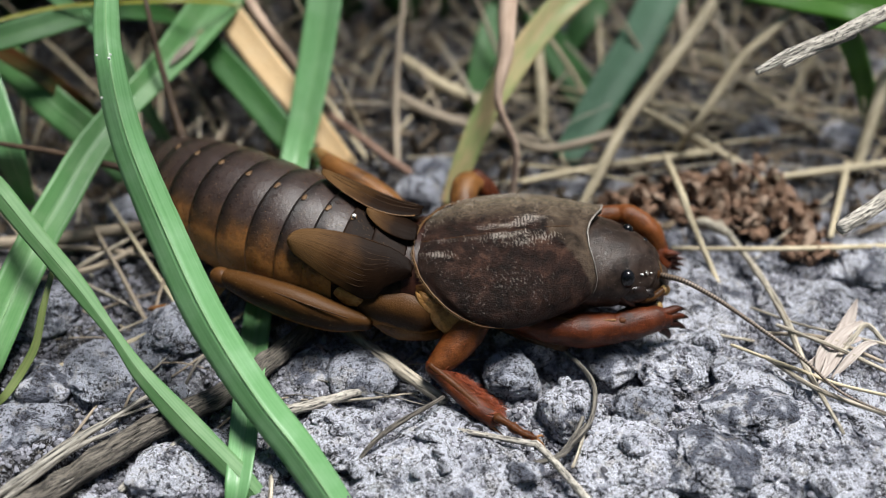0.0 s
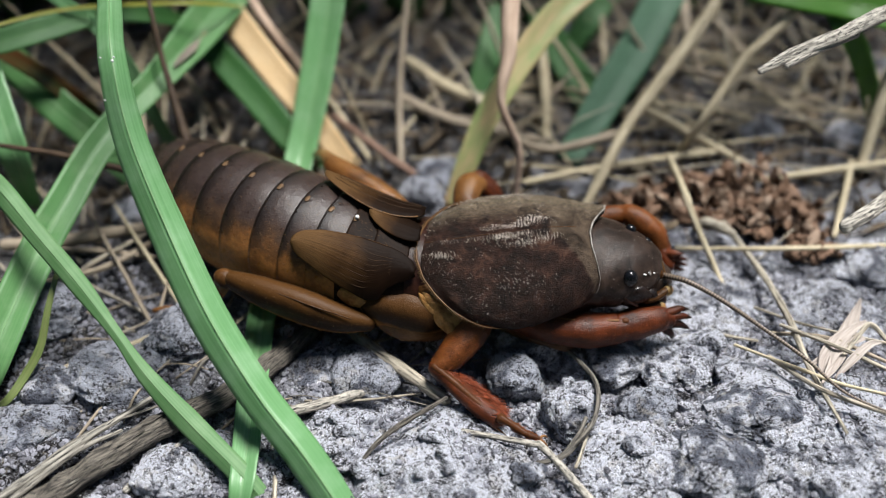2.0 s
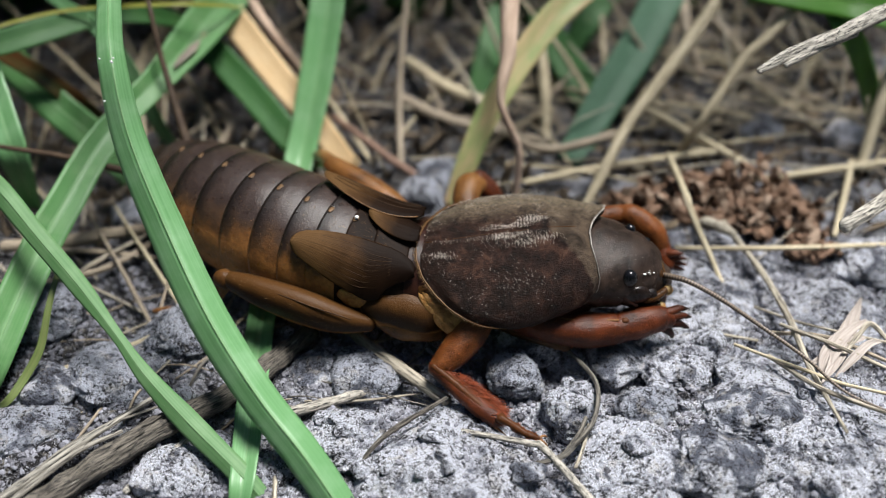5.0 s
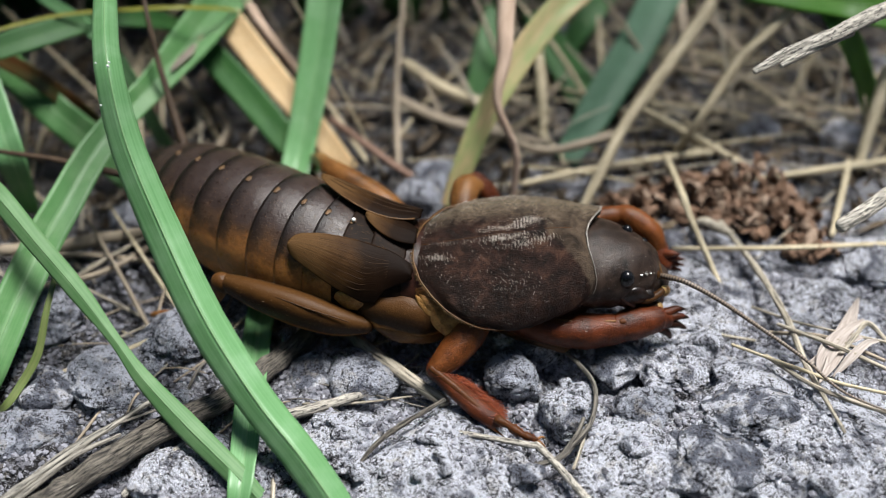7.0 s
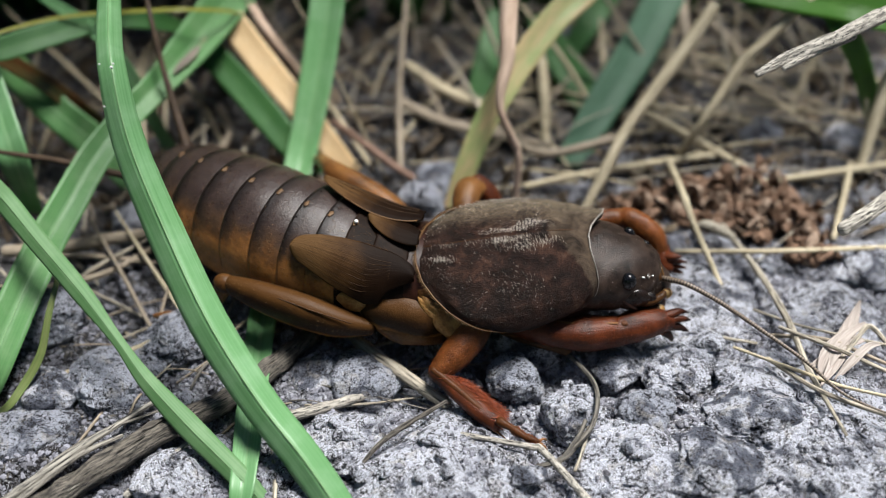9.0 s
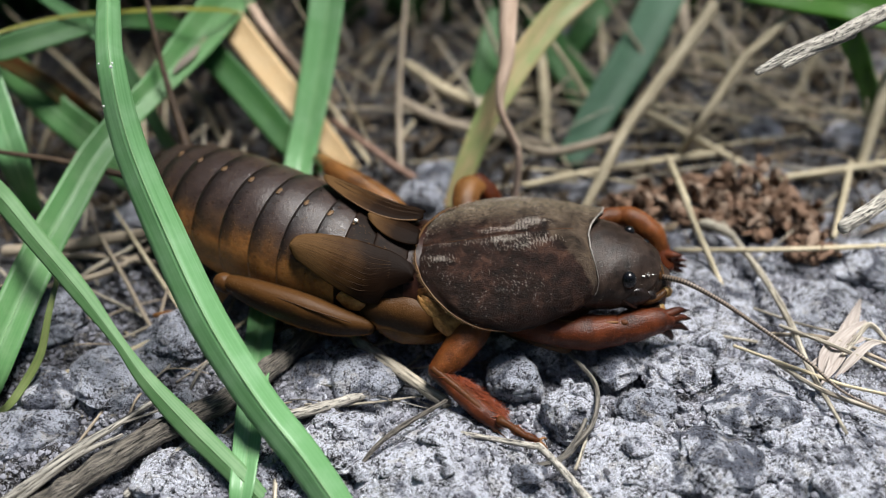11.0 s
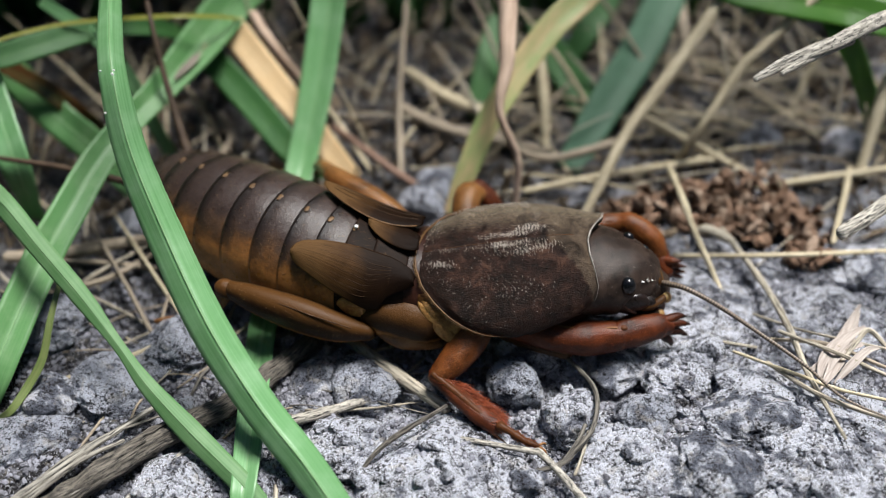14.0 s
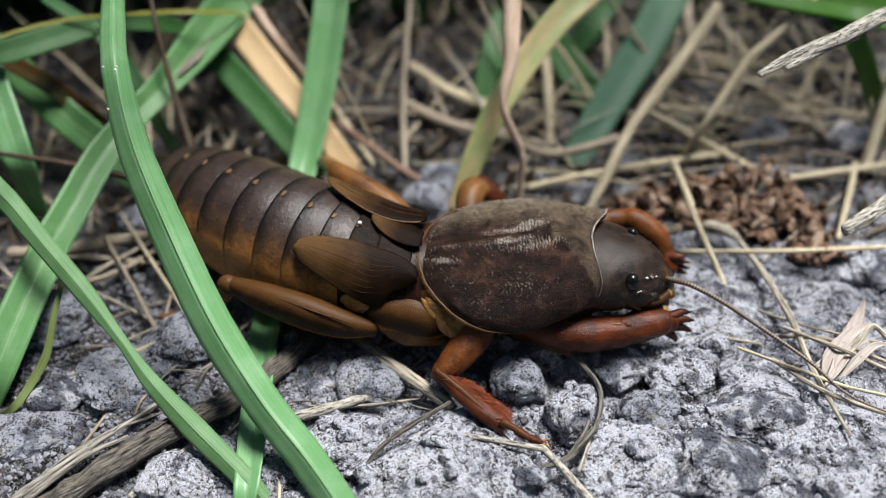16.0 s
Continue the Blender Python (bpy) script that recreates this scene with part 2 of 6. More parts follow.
def tergite_material():
    """Abdomen plates: slate brown along the back, burnt orange down the flanks (UV x is the turn from the back)."""
    m, n, l, p = nodes_of("abdomen_chitin")
    v = coords(n, l)
    mott = grain(n, l, v, 0.9, 5, 0.6)
    fine = grain(n, l, v, 11.0, 3)
    sep = n.new("ShaderNodeSeparateXYZ")
    l.new(coords(n, l, (1, 1, 1), True), sep.inputs[0])
    turn = calc(n, l, "ADD", sep.outputs[0], calc(n, l, "MULTIPLY", calc(n, l, "SUBTRACT", mott, 0.5), 0.35))
    c = ramp(n, l, turn, [(0.0, (0.032, 0.0215, 0.0200)), (0.31, (0.035, 0.0225, 0.0195)), (0.43, (0.062, 0.033, 0.018)), (0.51, (0.15, 0.064, 0.021)),
                          (0.60, (0.38, 0.16, 0.042)), (0.80, (0.48, 0.22, 0.06))])
    c = blend(n, l, ramp(n, l, grain(n, l, v, 1.5, 5, 0.65, 0.4), [(0.42, g3(0.3)), (0.56, g3(0))]), c, (0.009, 0.005, 0.0035))
    c = blend(n, l, ramp(n, l, fine, [(0.52, g3(0)), (0.74, g3(0.30))]), c, (0.14, 0.10, 0.07))
    band = calc(n, l, "MULTIPLY", ramp(n, l, sep.outputs[1], [(0.62, g3(0)), (0.90, g3(0.9))]), ramp(n, l, turn, [(0.40, g3(1)), (0.62, g3(0))]))
    c = blend(n, l, band, c, (0.006, 0.004, 0.0035))
    l.new(c, p.inputs["Base Color"])
    l.new(ramp(n, l, grain(n, l, v, 2.4, 4, 0.65), [(0.35, g3(0.26)), (0.65, g3(0.44))]), p.inputs["Roughness"])
    p.inputs["Specular IOR Level"].default_value = 0.32
    relief(n, l, p, calc(n, l, "ADD", calc(n, l, "ADD", fine, mott), grain(n, l, v, 3.0, 4, 0.6)), 0.028)
    return m


def femur_material():
    """Hind thigh: dark olive brown outer face, amber lower edge."""
    m, n, l, p = nodes_of("thigh_chitin")
    v = coords(n, l)
    mott = grain(n, l, v, 1.0, 5, 0.6)
    fine = grain(n, l, v, 9.0, 3)
    sep = n.new("ShaderNodeSeparateXYZ")
    l.new(coords(n, l, (1, 1, 1), True), sep.inputs[0])
    turn = calc(n, l, "ADD", sep.outputs[0], calc(n, l, "MULTIPLY", calc(n, l, "SUBTRACT", mott, 0.5), 0.25))
    c = ramp(n, l, turn, [(0.05, (0.060, 0.026, 0.007)), (0.22, (0.022, 0.0100, 0.0036)), (0.53, (0.017, 0.0072, 0.0024)), (0.64, (0.19, 0.080, 0.018)), (0.8, (0.34, 0.15, 0.034))])
    c = blend(n, l, ramp(n, l, fine, [(0.52, g3(0)), (0.75, g3(0.16))]), c, (0.16, 0.09, 0.04))
    l.new(c, p.inputs["Base Color"])
    p.inputs["Roughness"].default_value = 0.42
    p.inputs["Specular IOR Level"].default_value = 0.12
    relief(n, l, p, fine, 0.03)
    return m


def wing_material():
    """Leathery forewing: fold shade painted in as a dark reddish root, paler smoky brown tip, fine veins fanning out
    (UV y runs root to tip).
    """
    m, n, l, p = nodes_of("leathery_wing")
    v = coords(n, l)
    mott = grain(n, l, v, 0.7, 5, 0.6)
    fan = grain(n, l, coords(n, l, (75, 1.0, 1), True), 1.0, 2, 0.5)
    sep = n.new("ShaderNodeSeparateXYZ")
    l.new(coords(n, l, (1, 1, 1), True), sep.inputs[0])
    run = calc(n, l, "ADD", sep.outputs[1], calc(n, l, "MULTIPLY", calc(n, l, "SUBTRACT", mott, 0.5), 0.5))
    # root end darkened to stand for shade in the wing folds
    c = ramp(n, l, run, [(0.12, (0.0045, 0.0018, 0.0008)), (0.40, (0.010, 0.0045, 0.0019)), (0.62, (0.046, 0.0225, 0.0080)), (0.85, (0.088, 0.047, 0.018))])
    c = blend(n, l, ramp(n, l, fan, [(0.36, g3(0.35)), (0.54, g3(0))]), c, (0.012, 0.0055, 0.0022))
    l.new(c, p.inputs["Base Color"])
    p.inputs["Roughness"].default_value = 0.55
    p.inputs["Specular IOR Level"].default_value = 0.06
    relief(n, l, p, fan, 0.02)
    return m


def feeler_material():
    """Feeler with alternating dark and pale rings along its length."""
    m, n, l, p = nodes_of("feeler_rings")
    sep = n.new("ShaderNodeSeparateXYZ")
    l.new(coords(n, l, (1, 1, 1), True), sep.inputs[0])
    w = calc(n, l, "SINE", calc(n, l, "MULTIPLY", sep.outputs[1], 31.0), 0)
    c = ramp(n, l, calc(n, l, "ADD", calc(n, l, "MULTIPLY", w, 0.5), 0.5), [(0.2, (0.045, 0.032, 0.023)), (0.8, (0.20, 0.15, 0.11))])
    l.new(c, p.inputs["Base Color"])
    p.inputs["Roughness"].default_value = 0.5
    return m


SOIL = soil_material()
STONE_PALE = rocky("pale_crusted_stone", (0.17, 0.178, 0.225), (0.55, 0.56, 0.64), (0.86, 0.87, 0.97), (0.085, 0.078, 0.072), 0.9)
STONE_DARK = rocky("slate_grey_stone", (0.15, 0.16, 0.205), (0.27, 0.285, 0.345), (0.78, 0.79, 0.88), (0.05, 0.046, 0.048), 0.6, 0.5, 0.06)
STONE_BLUE = rocky("blue_grey_pebble", (0.11, 0.118, 0.155), (0.28, 0.295, 0.355), (0.56, 0.58, 0.67), (0.05, 0.045, 0.042), 0.8, 0.5)
CRUMBS = plain("crumb_mix", (0.018, 0.016, 0.018), (0.34, 0.34, 0.39), 1.2, 0.9, 0.2, 9.0, per_island=0.6, spec=0.2)
GRIT = plain("dark_grit", (0.006, 0.005, 0.006), (0.16, 0.15, 0.16), 1.4, 0.85, 0.1, 9.0, per_island=0.8, spec=0.2)
LITTER = plain("litter_mix", (0.008, 0.006, 0.004), (0.19, 0.145, 0.10), 0.8, 0.9, 0.1, 7.0, per_island=0.8)
GREEN = leaf("fresh_grass", (0.105, 0.27, 0.09), (0.225, 0.43, 0.20), (0.36, 0.55, 0.34))
GREEN_SPOT = leaf("spotted_grass", (0.085, 0.22, 0.07), (0.145, 0.32, 0.11), (0.30, 0.43, 0.24), spots=0.6, gloss=0.46)
GREEN_DEEP = leaf("deep_green_grass", (0.028, 0.098, 0.022), (0.056, 0.165, 0.042), (0.09, 0.21, 0.055), spots=0.45, gloss=0.58)
GREEN_YELLOW = leaf("yellowing_grass", (0.25, 0.34, 0.11), (0.36, 0.43, 0.17), (0.54, 0.48, 0.24), dry=(0.62, 0.45, 0.25), gloss=0.5)
GREEN_LIME = leaf("lime_grass", (0.045, 0.15, 0.012), (0.08, 0.20, 0.025), (0.13, 0.26, 0.05))
RED_BLADE = leaf("reddened_grass", (0.09, 0.035, 0.014), (0.17, 0.07, 0.025), (0.12, 0.12, 0.03), dry=(0.06, 0.10, 0.03))
BLUE_GREEN = leaf("blue_green_grass", (0.028, 0.090, 0.045), (0.058, 0.150, 0.082), (0.09, 0.19, 0.12), spots=0.5, gloss=0.6)
YELLOW = leaf("yellow_grass", (0.22, 0.24, 0.03), (0.36, 0.36, 0.06), (0.42, 0.40, 0.10))
OLIVE = leaf("dull_olive_stem", (0.10, 0.15, 0.04), (0.19, 0.24, 0.08), (0.28, 0.29, 0.12))
SLENDER = leaf("grey_green_grass", (0.075, 0.19, 0.06), (0.15, 0.29, 0.115), (0.25, 0.38, 0.20), gloss=0.6)
RIB = leaf("pale_midrib", (0.17, 0.34, 0.13), (0.25, 0.43, 0.20), (0.32, 0.50, 0.27))
TAN_BLADE = leaf("bleached_tan_grass", (0.64, 0.44, 0.21), (0.80, 0.60, 0.35), (0.82, 0.68, 0.46), gloss=0.6)
STRAW = fibrous("dry_straw", (0.26, 0.215, 0.135), (0.66, 0.575, 0.41), (0.36, 0.29, 0.18), gap=0.35)
STRAW_GREY = fibrous("weathered_straw", (0.10, 0.085, 0.065), (0.52, 0.465, 0.37), (0.28, 0.235, 0.175), gap=0.9, crisp=0.04)
STRAW_DARK = fibrous("old_straw", (0.11, 0.088, 0.062), (0.45, 0.37, 0.275), (0.19, 0.152, 0.112), gap=0.4)
STRAW_PINK = fibrous("pinkish_stalk", (0.42, 0.29, 0.21), (0.66, 0.50, 0.39), (0.38, 0.26, 0.18))
RUSTY_STEM = fibrous("rusty_brown_stem", (0.09, 0.045, 0.03), (0.26, 0.155, 0.11), (0.14, 0.09, 0.065))
BLEACHED = fibrous("weathered_stem", (0.030, 0.026, 0.022), (0.56, 0.52, 0.45), (0.30, 0.27, 0.23), gap=1.0, vein=9.0, bump=0.14, crisp=0.05, along=1.1)
BARK = fibrous("dark_twig_bark", (0.006, 0.005, 0.004), (0.19, 0.165, 0.135), (0.045, 0.037, 0.03), gap=0.95, vein=9.0, bump=0.25, crisp=0.06, along=0.8)
GREY_STRAW = fibrous("grey_split_straw", (0.035, 0.031, 0.026), (0.34, 0.315, 0.27), (0.13, 0.115, 0.095), gap=0.9, crisp=0.05)
DARK_STEM = fibrous("dark_grey_stem", (0.014, 0.012, 0.011), (0.20, 0.18, 0.15), (0.05, 0.043, 0.036), gap=0.9, bump=0.15, crisp=0.05)
HUSK = plain("dry_brown_husk", (0.030, 0.015, 0.009), (0.30, 0.185, 0.122), 1.0, 0.6, 0.15, 5.0)
HUSK_PALE = plain("pale_brown_husk", (0.10, 0.06, 0.037), (0.44, 0.33, 0.25), 1.0, 0.6, 0.15, 5.0)
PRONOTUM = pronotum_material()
TERGITE = tergite_material()
THIGH = femur_material()
HEAD = plain("head_chitin", (0.0014, 0.0009, 0.0008), (0.046, 0.030, 0.023), 1.1, 0.34, 0.10, 12.0, spec=0.20)
RUST = plain("rust_red_leg", (0.016, 0.0036, 0.0014), (0.125, 0.030, 0.009), 0.7, 0.36, 0.14, 9.0, spec=0.24)
AMBER_RED = plain("amber_red_leg", (0.030, 0.008, 0.002), (0.19, 0.060, 0.014), 0.6, 0.36, 0.14, 9.0, spec=0.25, sss=0.12)
AMBER = plain("amber_leg", (0.046, 0.018, 0.005), (0.23, 0.102, 0.029), 0.55, 0.36, 0.12, 9.0, spec=0.25, sss=0.1)
UMBER = plain("umber_chitin", (0.014, 0.0055, 0.002), (0.095, 0.041, 0.012), 0.6, 0.36, 0.12, 9.0, spec=0.16)
UMBER_RED = plain("red_umber_leg", (0.018, 0.006, 0.002), (0.095, 0.033, 0.010), 0.6, 0.42, 0.10, 8.0, spec=0.13)
CREAM = plain("cream_membrane", (0.13, 0.055, 0.013), (0.46, 0.24, 0.075), 0.9, 0.5, 0.25, 5.0, sss=0.1)
BELLY = plain("orange_belly", (0.14, 0.05, 0.012), (0.42, 0.17, 0.042), 0.6, 0.5, 0.06, 8.0, sss=0.15)
WING = wing_material()
PALP = plain("amber_cream_palp", (0.26, 0.14, 0.045), (0.62, 0.42, 0.18), 1.5, 0.4, 0.03, sss=0.1)
VEIN = plain("wing_vein", (0.014, 0.007, 0.003), (0.04, 0.021, 0.010), 2.0, 0.5, 0.02, spec=0.08)
RIM = plain("golden_rim", (0.04, 0.019, 0.007), (0.13, 0.066, 0.024), 1.5, 0.45, 0.03)
SPOT = plain("tan_spot", (0.05, 0.027, 0.013), (0.17, 0.10, 0.05), 2.0, 0.5, 0.03)
COLLAR = plain("silvery_collar", (0.08, 0.07, 0.06), (0.33, 0.30, 0.27), 2.0, 0.3, 0.02)
BLACK = plain("black_eye", (0.002, 0.002, 0.003), (0.005, 0.005, 0.006), 2.0, 0.24, 0.0, spec=0.4)
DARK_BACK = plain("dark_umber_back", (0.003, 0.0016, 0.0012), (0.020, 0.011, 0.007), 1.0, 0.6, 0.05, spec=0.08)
CHEEK = plain("black_cheek", (0.002, 0.0014, 0.0012), (0.016, 0.009, 0.007), 1.4, 0.3, 0.06, spec=0.35)
CLAW = plain("black_brown_claw", (0.005, 0.0025, 0.002), (0.035, 0.012, 0.007), 1.2, 0.35, 0.03)
FEELER = feeler_material()
CERCUS = plain("cercus_brown", (0.03, 0.02, 0.014), (0.10, 0.066, 0.043), 1.0, 0.5, 0.03)
HAIR = plain("pale_bristle", (0.22, 0.19, 0.16), (0.60, 0.55, 0.49), 2.0, 0.4, 0.0, spec=0.5)
RED_HAIR = plain("red_bristle", (0.12, 0.024, 0.009), (0.30, 0.07, 0.025), 2.0, 0.5, 0.0)
GOLD_HAIR = plain("golden_hair", (0.08, 0.04, 0.016), (0.24, 0.145, 0.065), 2.0, 0.5, 0.0)
WATER = plain("white_grain", (0.75, 0.75, 0.72), (0.85, 0.85, 0.83), 2.0, 0.3, 0.0)


# ---------------------------------------------------------------- geometry helpers
def spline(rows, n):
    """n rows on a smooth curve through the given rows."""
    p = np.array(rows, float)
    p = np.vstack([2 * p[0] - p[1], p, 2 * p[-1] - p[-2]])
    out = []
    m = len(rows) - 1
    for s in np.linspace(0, m - 1e-9, n):
        i, t = int(s), s - int(s)
        a, b, c, d = p[i:i + 4]
        out.append(0.5 * (2 * b + (c - a) * t + (2 * a - 5 * b + 4 * c - d) * t * t + (3 * b - a - 3 * c + d) * t ** 3))
    return np.array(out)


def unit(v):
    return v / max(np.linalg.norm(v), 1e-12)


class Shape:
    """Points (mm), faces and UVs collected for one mesh."""

    def __init__(self):
        self.v, self.f, self.uv = [], [], []

    def grid(self, pts, uvs, ring=False, flip=False):
        """pts: rows x columns of points."""
        k0 = len(self.v)
        r, c = len(pts), len(pts[0])
        for i in range(r):
            self.v.extend(tuple(q) for q in pts[i])
            self.uv.extend(tuple(q) for q in uvs[i])
        for i in range(r - 1):
            for j in range(c if ring else c - 1):
                a, b = k0 + i * c + j, k0 + i * c + (j + 1) % c
                q = (a, b, b + c, a + c)
                self.f.append(q[::-1] if flip else q)
        return k0

    def fan(self, ids, flip=False):
        self.f.append(tuple(ids[::-1]) if flip else tuple(ids))

    def mesh(self, name, mat, base=(0, 0, 0), smooth=True):
        me = bpy.data.meshes.new(name)
        v = (np.array(self.v, float) - np.array(base)) * MM
        me.from_pydata(v.tolist(), [], self.f)
        layer = me.uv_layers.new(name="UVMap")
        loops = np.zeros(len(me.loops), dtype=np.int32)
        me.loops.foreach_get("vertex_index", loops)
        layer.data.foreach_set("uv", np.array(self.uv, np.float32)[loops].ravel())
        if smooth:
            me.polygons.foreach_set("use_smooth", [True] * len(me.polygons))
        me.materials.append(mat)
        me.update()
        return me


def limb(rows, n=14, sides=12, up=(0, 0, 1), round_a=True, round_b=True, wave=0.0, ridges=0, ring=0.0, shape=None, power=2.0, seed=0):
    """A bar of oval section along rows (x, y, z, width, height) or (x, y, z, diameter), with closed ends."""
    rows = [tuple(r) + (r[3],) if len(r) == 4 else tuple(r) for r in rows]
    p = spline(rows, n) if len(rows) > 1 else np.array(rows, float)
    s = shape or Shape()
    up = np.array(up, float)
    c = p[:, :3]
    t = np.gradient(c, axis=0)
    length = np.concatenate([[0], np.cumsum(np.linalg.norm(np.diff(c, axis=0), axis=1))])
    rings, stations = [], []
    side = None
    for i in range(n):
        ti = unit(t[i])
        if side is None or up is not None:
            u0 = up if abs(ti @ up) < 0.96 else np.array((0.3, 1.0, 0.2))
            sd = unit(np.cross(ti, u0))
            side = sd if side is None or sd @ side > 0 else -sd
        stations.append((c[i], ti, side, np.cross(side, ti), max(p[i, 3], 0.01) / 2, max(p[i, 4], 0.01) / 2, length[i]))
    full = []
    first, last = stations[0], stations[-1]
    if round_a:
        for q in (0.98, 0.8, 0.45):
            k = math.sqrt(1 - q * q)
            full.append((first[0] - first[1] * first[5] * q * 0.8, *first[1:4], first[4] * k, first[5] * k, -first[5] * q))
    full += stations
    if round_b:
        for q in (0.45, 0.8, 0.98):
            k = math.sqrt(1 - q * q)
            full.append((last[0] + last[1] * last[5] * q * 0.8, *last[1:4], last[4] * k, last[5] * k, last[6] + last[5] * q))
    pts, uvs = [], []
    for i, (o, ti, sd, uu, w, h, d) in enumerate(full):
        row, urow = [], []
        for j in range(sides):
            a = 2 * math.pi * j / sides
            k = 1.0
            if ridges:
                k += 0.10 * math.cos(ridges * a + 0.4 * math.sin(d)) + 0.05 * math.cos((2 * ridges + 1) * a + d * 0.2)
            if ring:
                k += ring * (1 if i % 2 else -1)
            if wave:
                k += wave * noise.noise((o[0] * 0.9 + seed * 7.1 + math.cos(a), o[1] * 0.9 + math.sin(a), o[2] + d * 0.35))
            ca, sa = math.cos(a), math.sin(a)
            if power != 2.0:
                ca = math.copysign(abs(ca) ** (2 / power), ca)
                sa = math.copysign(abs(sa) ** (2 / power), sa)
            row.append(o + (sd * w * ca + uu * h * sa) * k)
            urow.append((0.5 - 0.5 * sa if ring == 0 and ridges == 0 and wave == 0 else a * w, d))
        pts.append(row)
        uvs.append(urow)
    k0 = s.grid(pts, uvs, ring=True)
    s.fan(list(range(k0, k0 + sides)), flip=True)
    e = k0 + (len(full) - 1) * sides
    s.fan(list(range(e, e + sides)))
    return s


def ribbon(rows, face=(0, -0.7, 0.7), fold=0.25, thick=0.12, n=44, across=9, twist=(0, 0), curl=0.0, seed=0, shape=None):
    """A grass blade: a folded strip of real thickness along rows (x, y, z, width)."""
    s = shape or Shape()
    p = spline(rows, n)
    c = p[:, :3]
    t = np.gradient(c, axis=0)
    length = np.concatenate([[0], np.cumsum(np.linalg.norm(np.diff(c, axis=0), axis=1))])
    face = unit(np.array(face, float))
    front, behind, uvs = [], [], []
    for i in range(n):
        ti = unit(t[i])
        sd = unit(np.cross(ti, face))
        nn = np.cross(sd, ti)
        if nn @ face < 0:
            nn = -nn
        tw = radians(twist[0] + (twist[1] - twist[0]) * i / (n - 1))
        sd, nn = sd * math.cos(tw) + nn * math.sin(tw), nn * math.cos(tw) - sd * math.sin(tw)
        w = max(p[i, 3], 0.03) / 2
        fr, bk, uu = [], [], []
        for k in np.linspace(-1, 1, across):
            lift = fold * abs(k) * w + curl * k * k * w + 0.03 * w * noise.noise((length[i] * 0.5, k * 2, seed * 3.3))
            edge = w * k * (1 + 0.03 * noise.noise((length[i] * 0.8, seed * 5.1, k)))
            q = c[i] + sd * edge + nn * lift
            th = thick * (1.0 - 0.6 * abs(k)) + 0.10 * thick * math.cos(k * 22)
            fr.append(q)
            bk.append(q - nn * th)
            uu.append((edge, length[i]))
        front.append(fr)
        behind.append(bk)
        uvs.append(uu)
    loop = [f + b[::-1] for f, b in zip(front, behind)]
    k0 = s.grid(loop, [u + u[::-1] for u in uvs], ring=True)
    c2 = 2 * across
    s.fan(list(range(k0, k0 + c2)), flip=True)
    e = k0 + (n - 1) * c2
    s.fan(list(range(e, e + c2)))
    return s


def sheet(fn, nu, nv, thick, shape=None):
    """A closed thin shell over the surface fn(u, v), u and v from 0 to 1."""
    s = shape or Shape()
    us, vs = np.linspace(0, 1, nu), np.linspace(0, 1, nv)
    g = np.array([[fn(u, v) for v in vs] for u in us])
    du, dv = np.gradient(g, axis=0), np.gradient(g, axis=1)
    nn = np.cross(du, dv)
    nn /= np.maximum(np.linalg.norm(nn, axis=2, keepdims=True), 1e-9)
    inner = g - nn * thick
    uv = [[(v, u) for v in vs] for u in us]
    loop = [list(a) + list(b)[::-1] for a, b in zip(g, inner)]
    k0 = s.grid(loop, [u + u[::-1] for u in uv], ring=True)
    c2 = 2 * nv
    for r, fl in ((0, True), (nu - 1, False)):
        for j in range(nv - 1):
            a = k0 + r * c2 + j
            b = k0 + r * c2 + c2 - 1 - j
            q = (a, a + 1, b - 1, b)
            s.fan(list(q), flip=fl)
    return s


def blob(center, radii, n=10, sides=14, axis=(1, 0, 0), up=(0, 0, 1), lump=0.0, seed=0, shape=None):
    """A rounded body with its long axis along axis."""
    s = shape or Shape()
    ax = unit(np.array(axis, float))
    sd = unit(np.cross(ax, np.array(up, float)))
    uu = np.cross(sd, ax)
    pts, uvs = [], []
    for i in range(n):
        b = math.pi * (i + 0.35) / (n - 0.3)
        row, ur = [], []
        for j in range(sides):
            a = 2 * math.pi * j / sides
            d = ax * (-math.cos(b) * radii[0]) + sd * (math.sin(b) * math.cos(a) * radii[1]) + uu * (math.sin(b) * math.sin(a) * radii[2])
            k = 1.0
            if lump:
                q = d / max(radii)
                k += lump * noise.noise((q[0] * 1.4 + seed * 3.7, q[1] * 1.4, q[2] * 1.4)) + 0.4 * lump * noise.noise((q[0] * 4 + seed, q[1] * 4, q[2] * 4))
            row.append(np.array(center) + d * k)
            ur.append((0.5 - 0.5 * math.sin(a), i / n))
        pts.append(row)
        uvs.append(ur)
    k0 = s.grid(pts, uvs, ring=True)
    s.fan(list(range(k0, k0 + sides)), flip=True)
    e = k0 + (n - 1) * sides
    s.fan(list(range(e, e + sides)))
    return s


def thing(name, shape, mat, label, category, group="", base=None, kind="", smooth=True):
    """A one-mesh thing whose origin lies at its base."""
    if base is None:
        base = min(shape.v, key=lambda q: q[2])
    ob = new(name, shape.mesh(name, mat, base, smooth))
    ob.location = [b * MM for b in base]
    return tagged(ob, label, category, group, kind)


def part(name, shape, mat, parent, label="", base=None, smooth=True):
    """One mesh part under a thing or a part that stands unturned at base."""
    ob = new(name, shape.mesh(name, mat, (0, 0, 0) if base is None else base, smooth))
    ob.parent = parent
    return tagged(ob, label) if label else ob


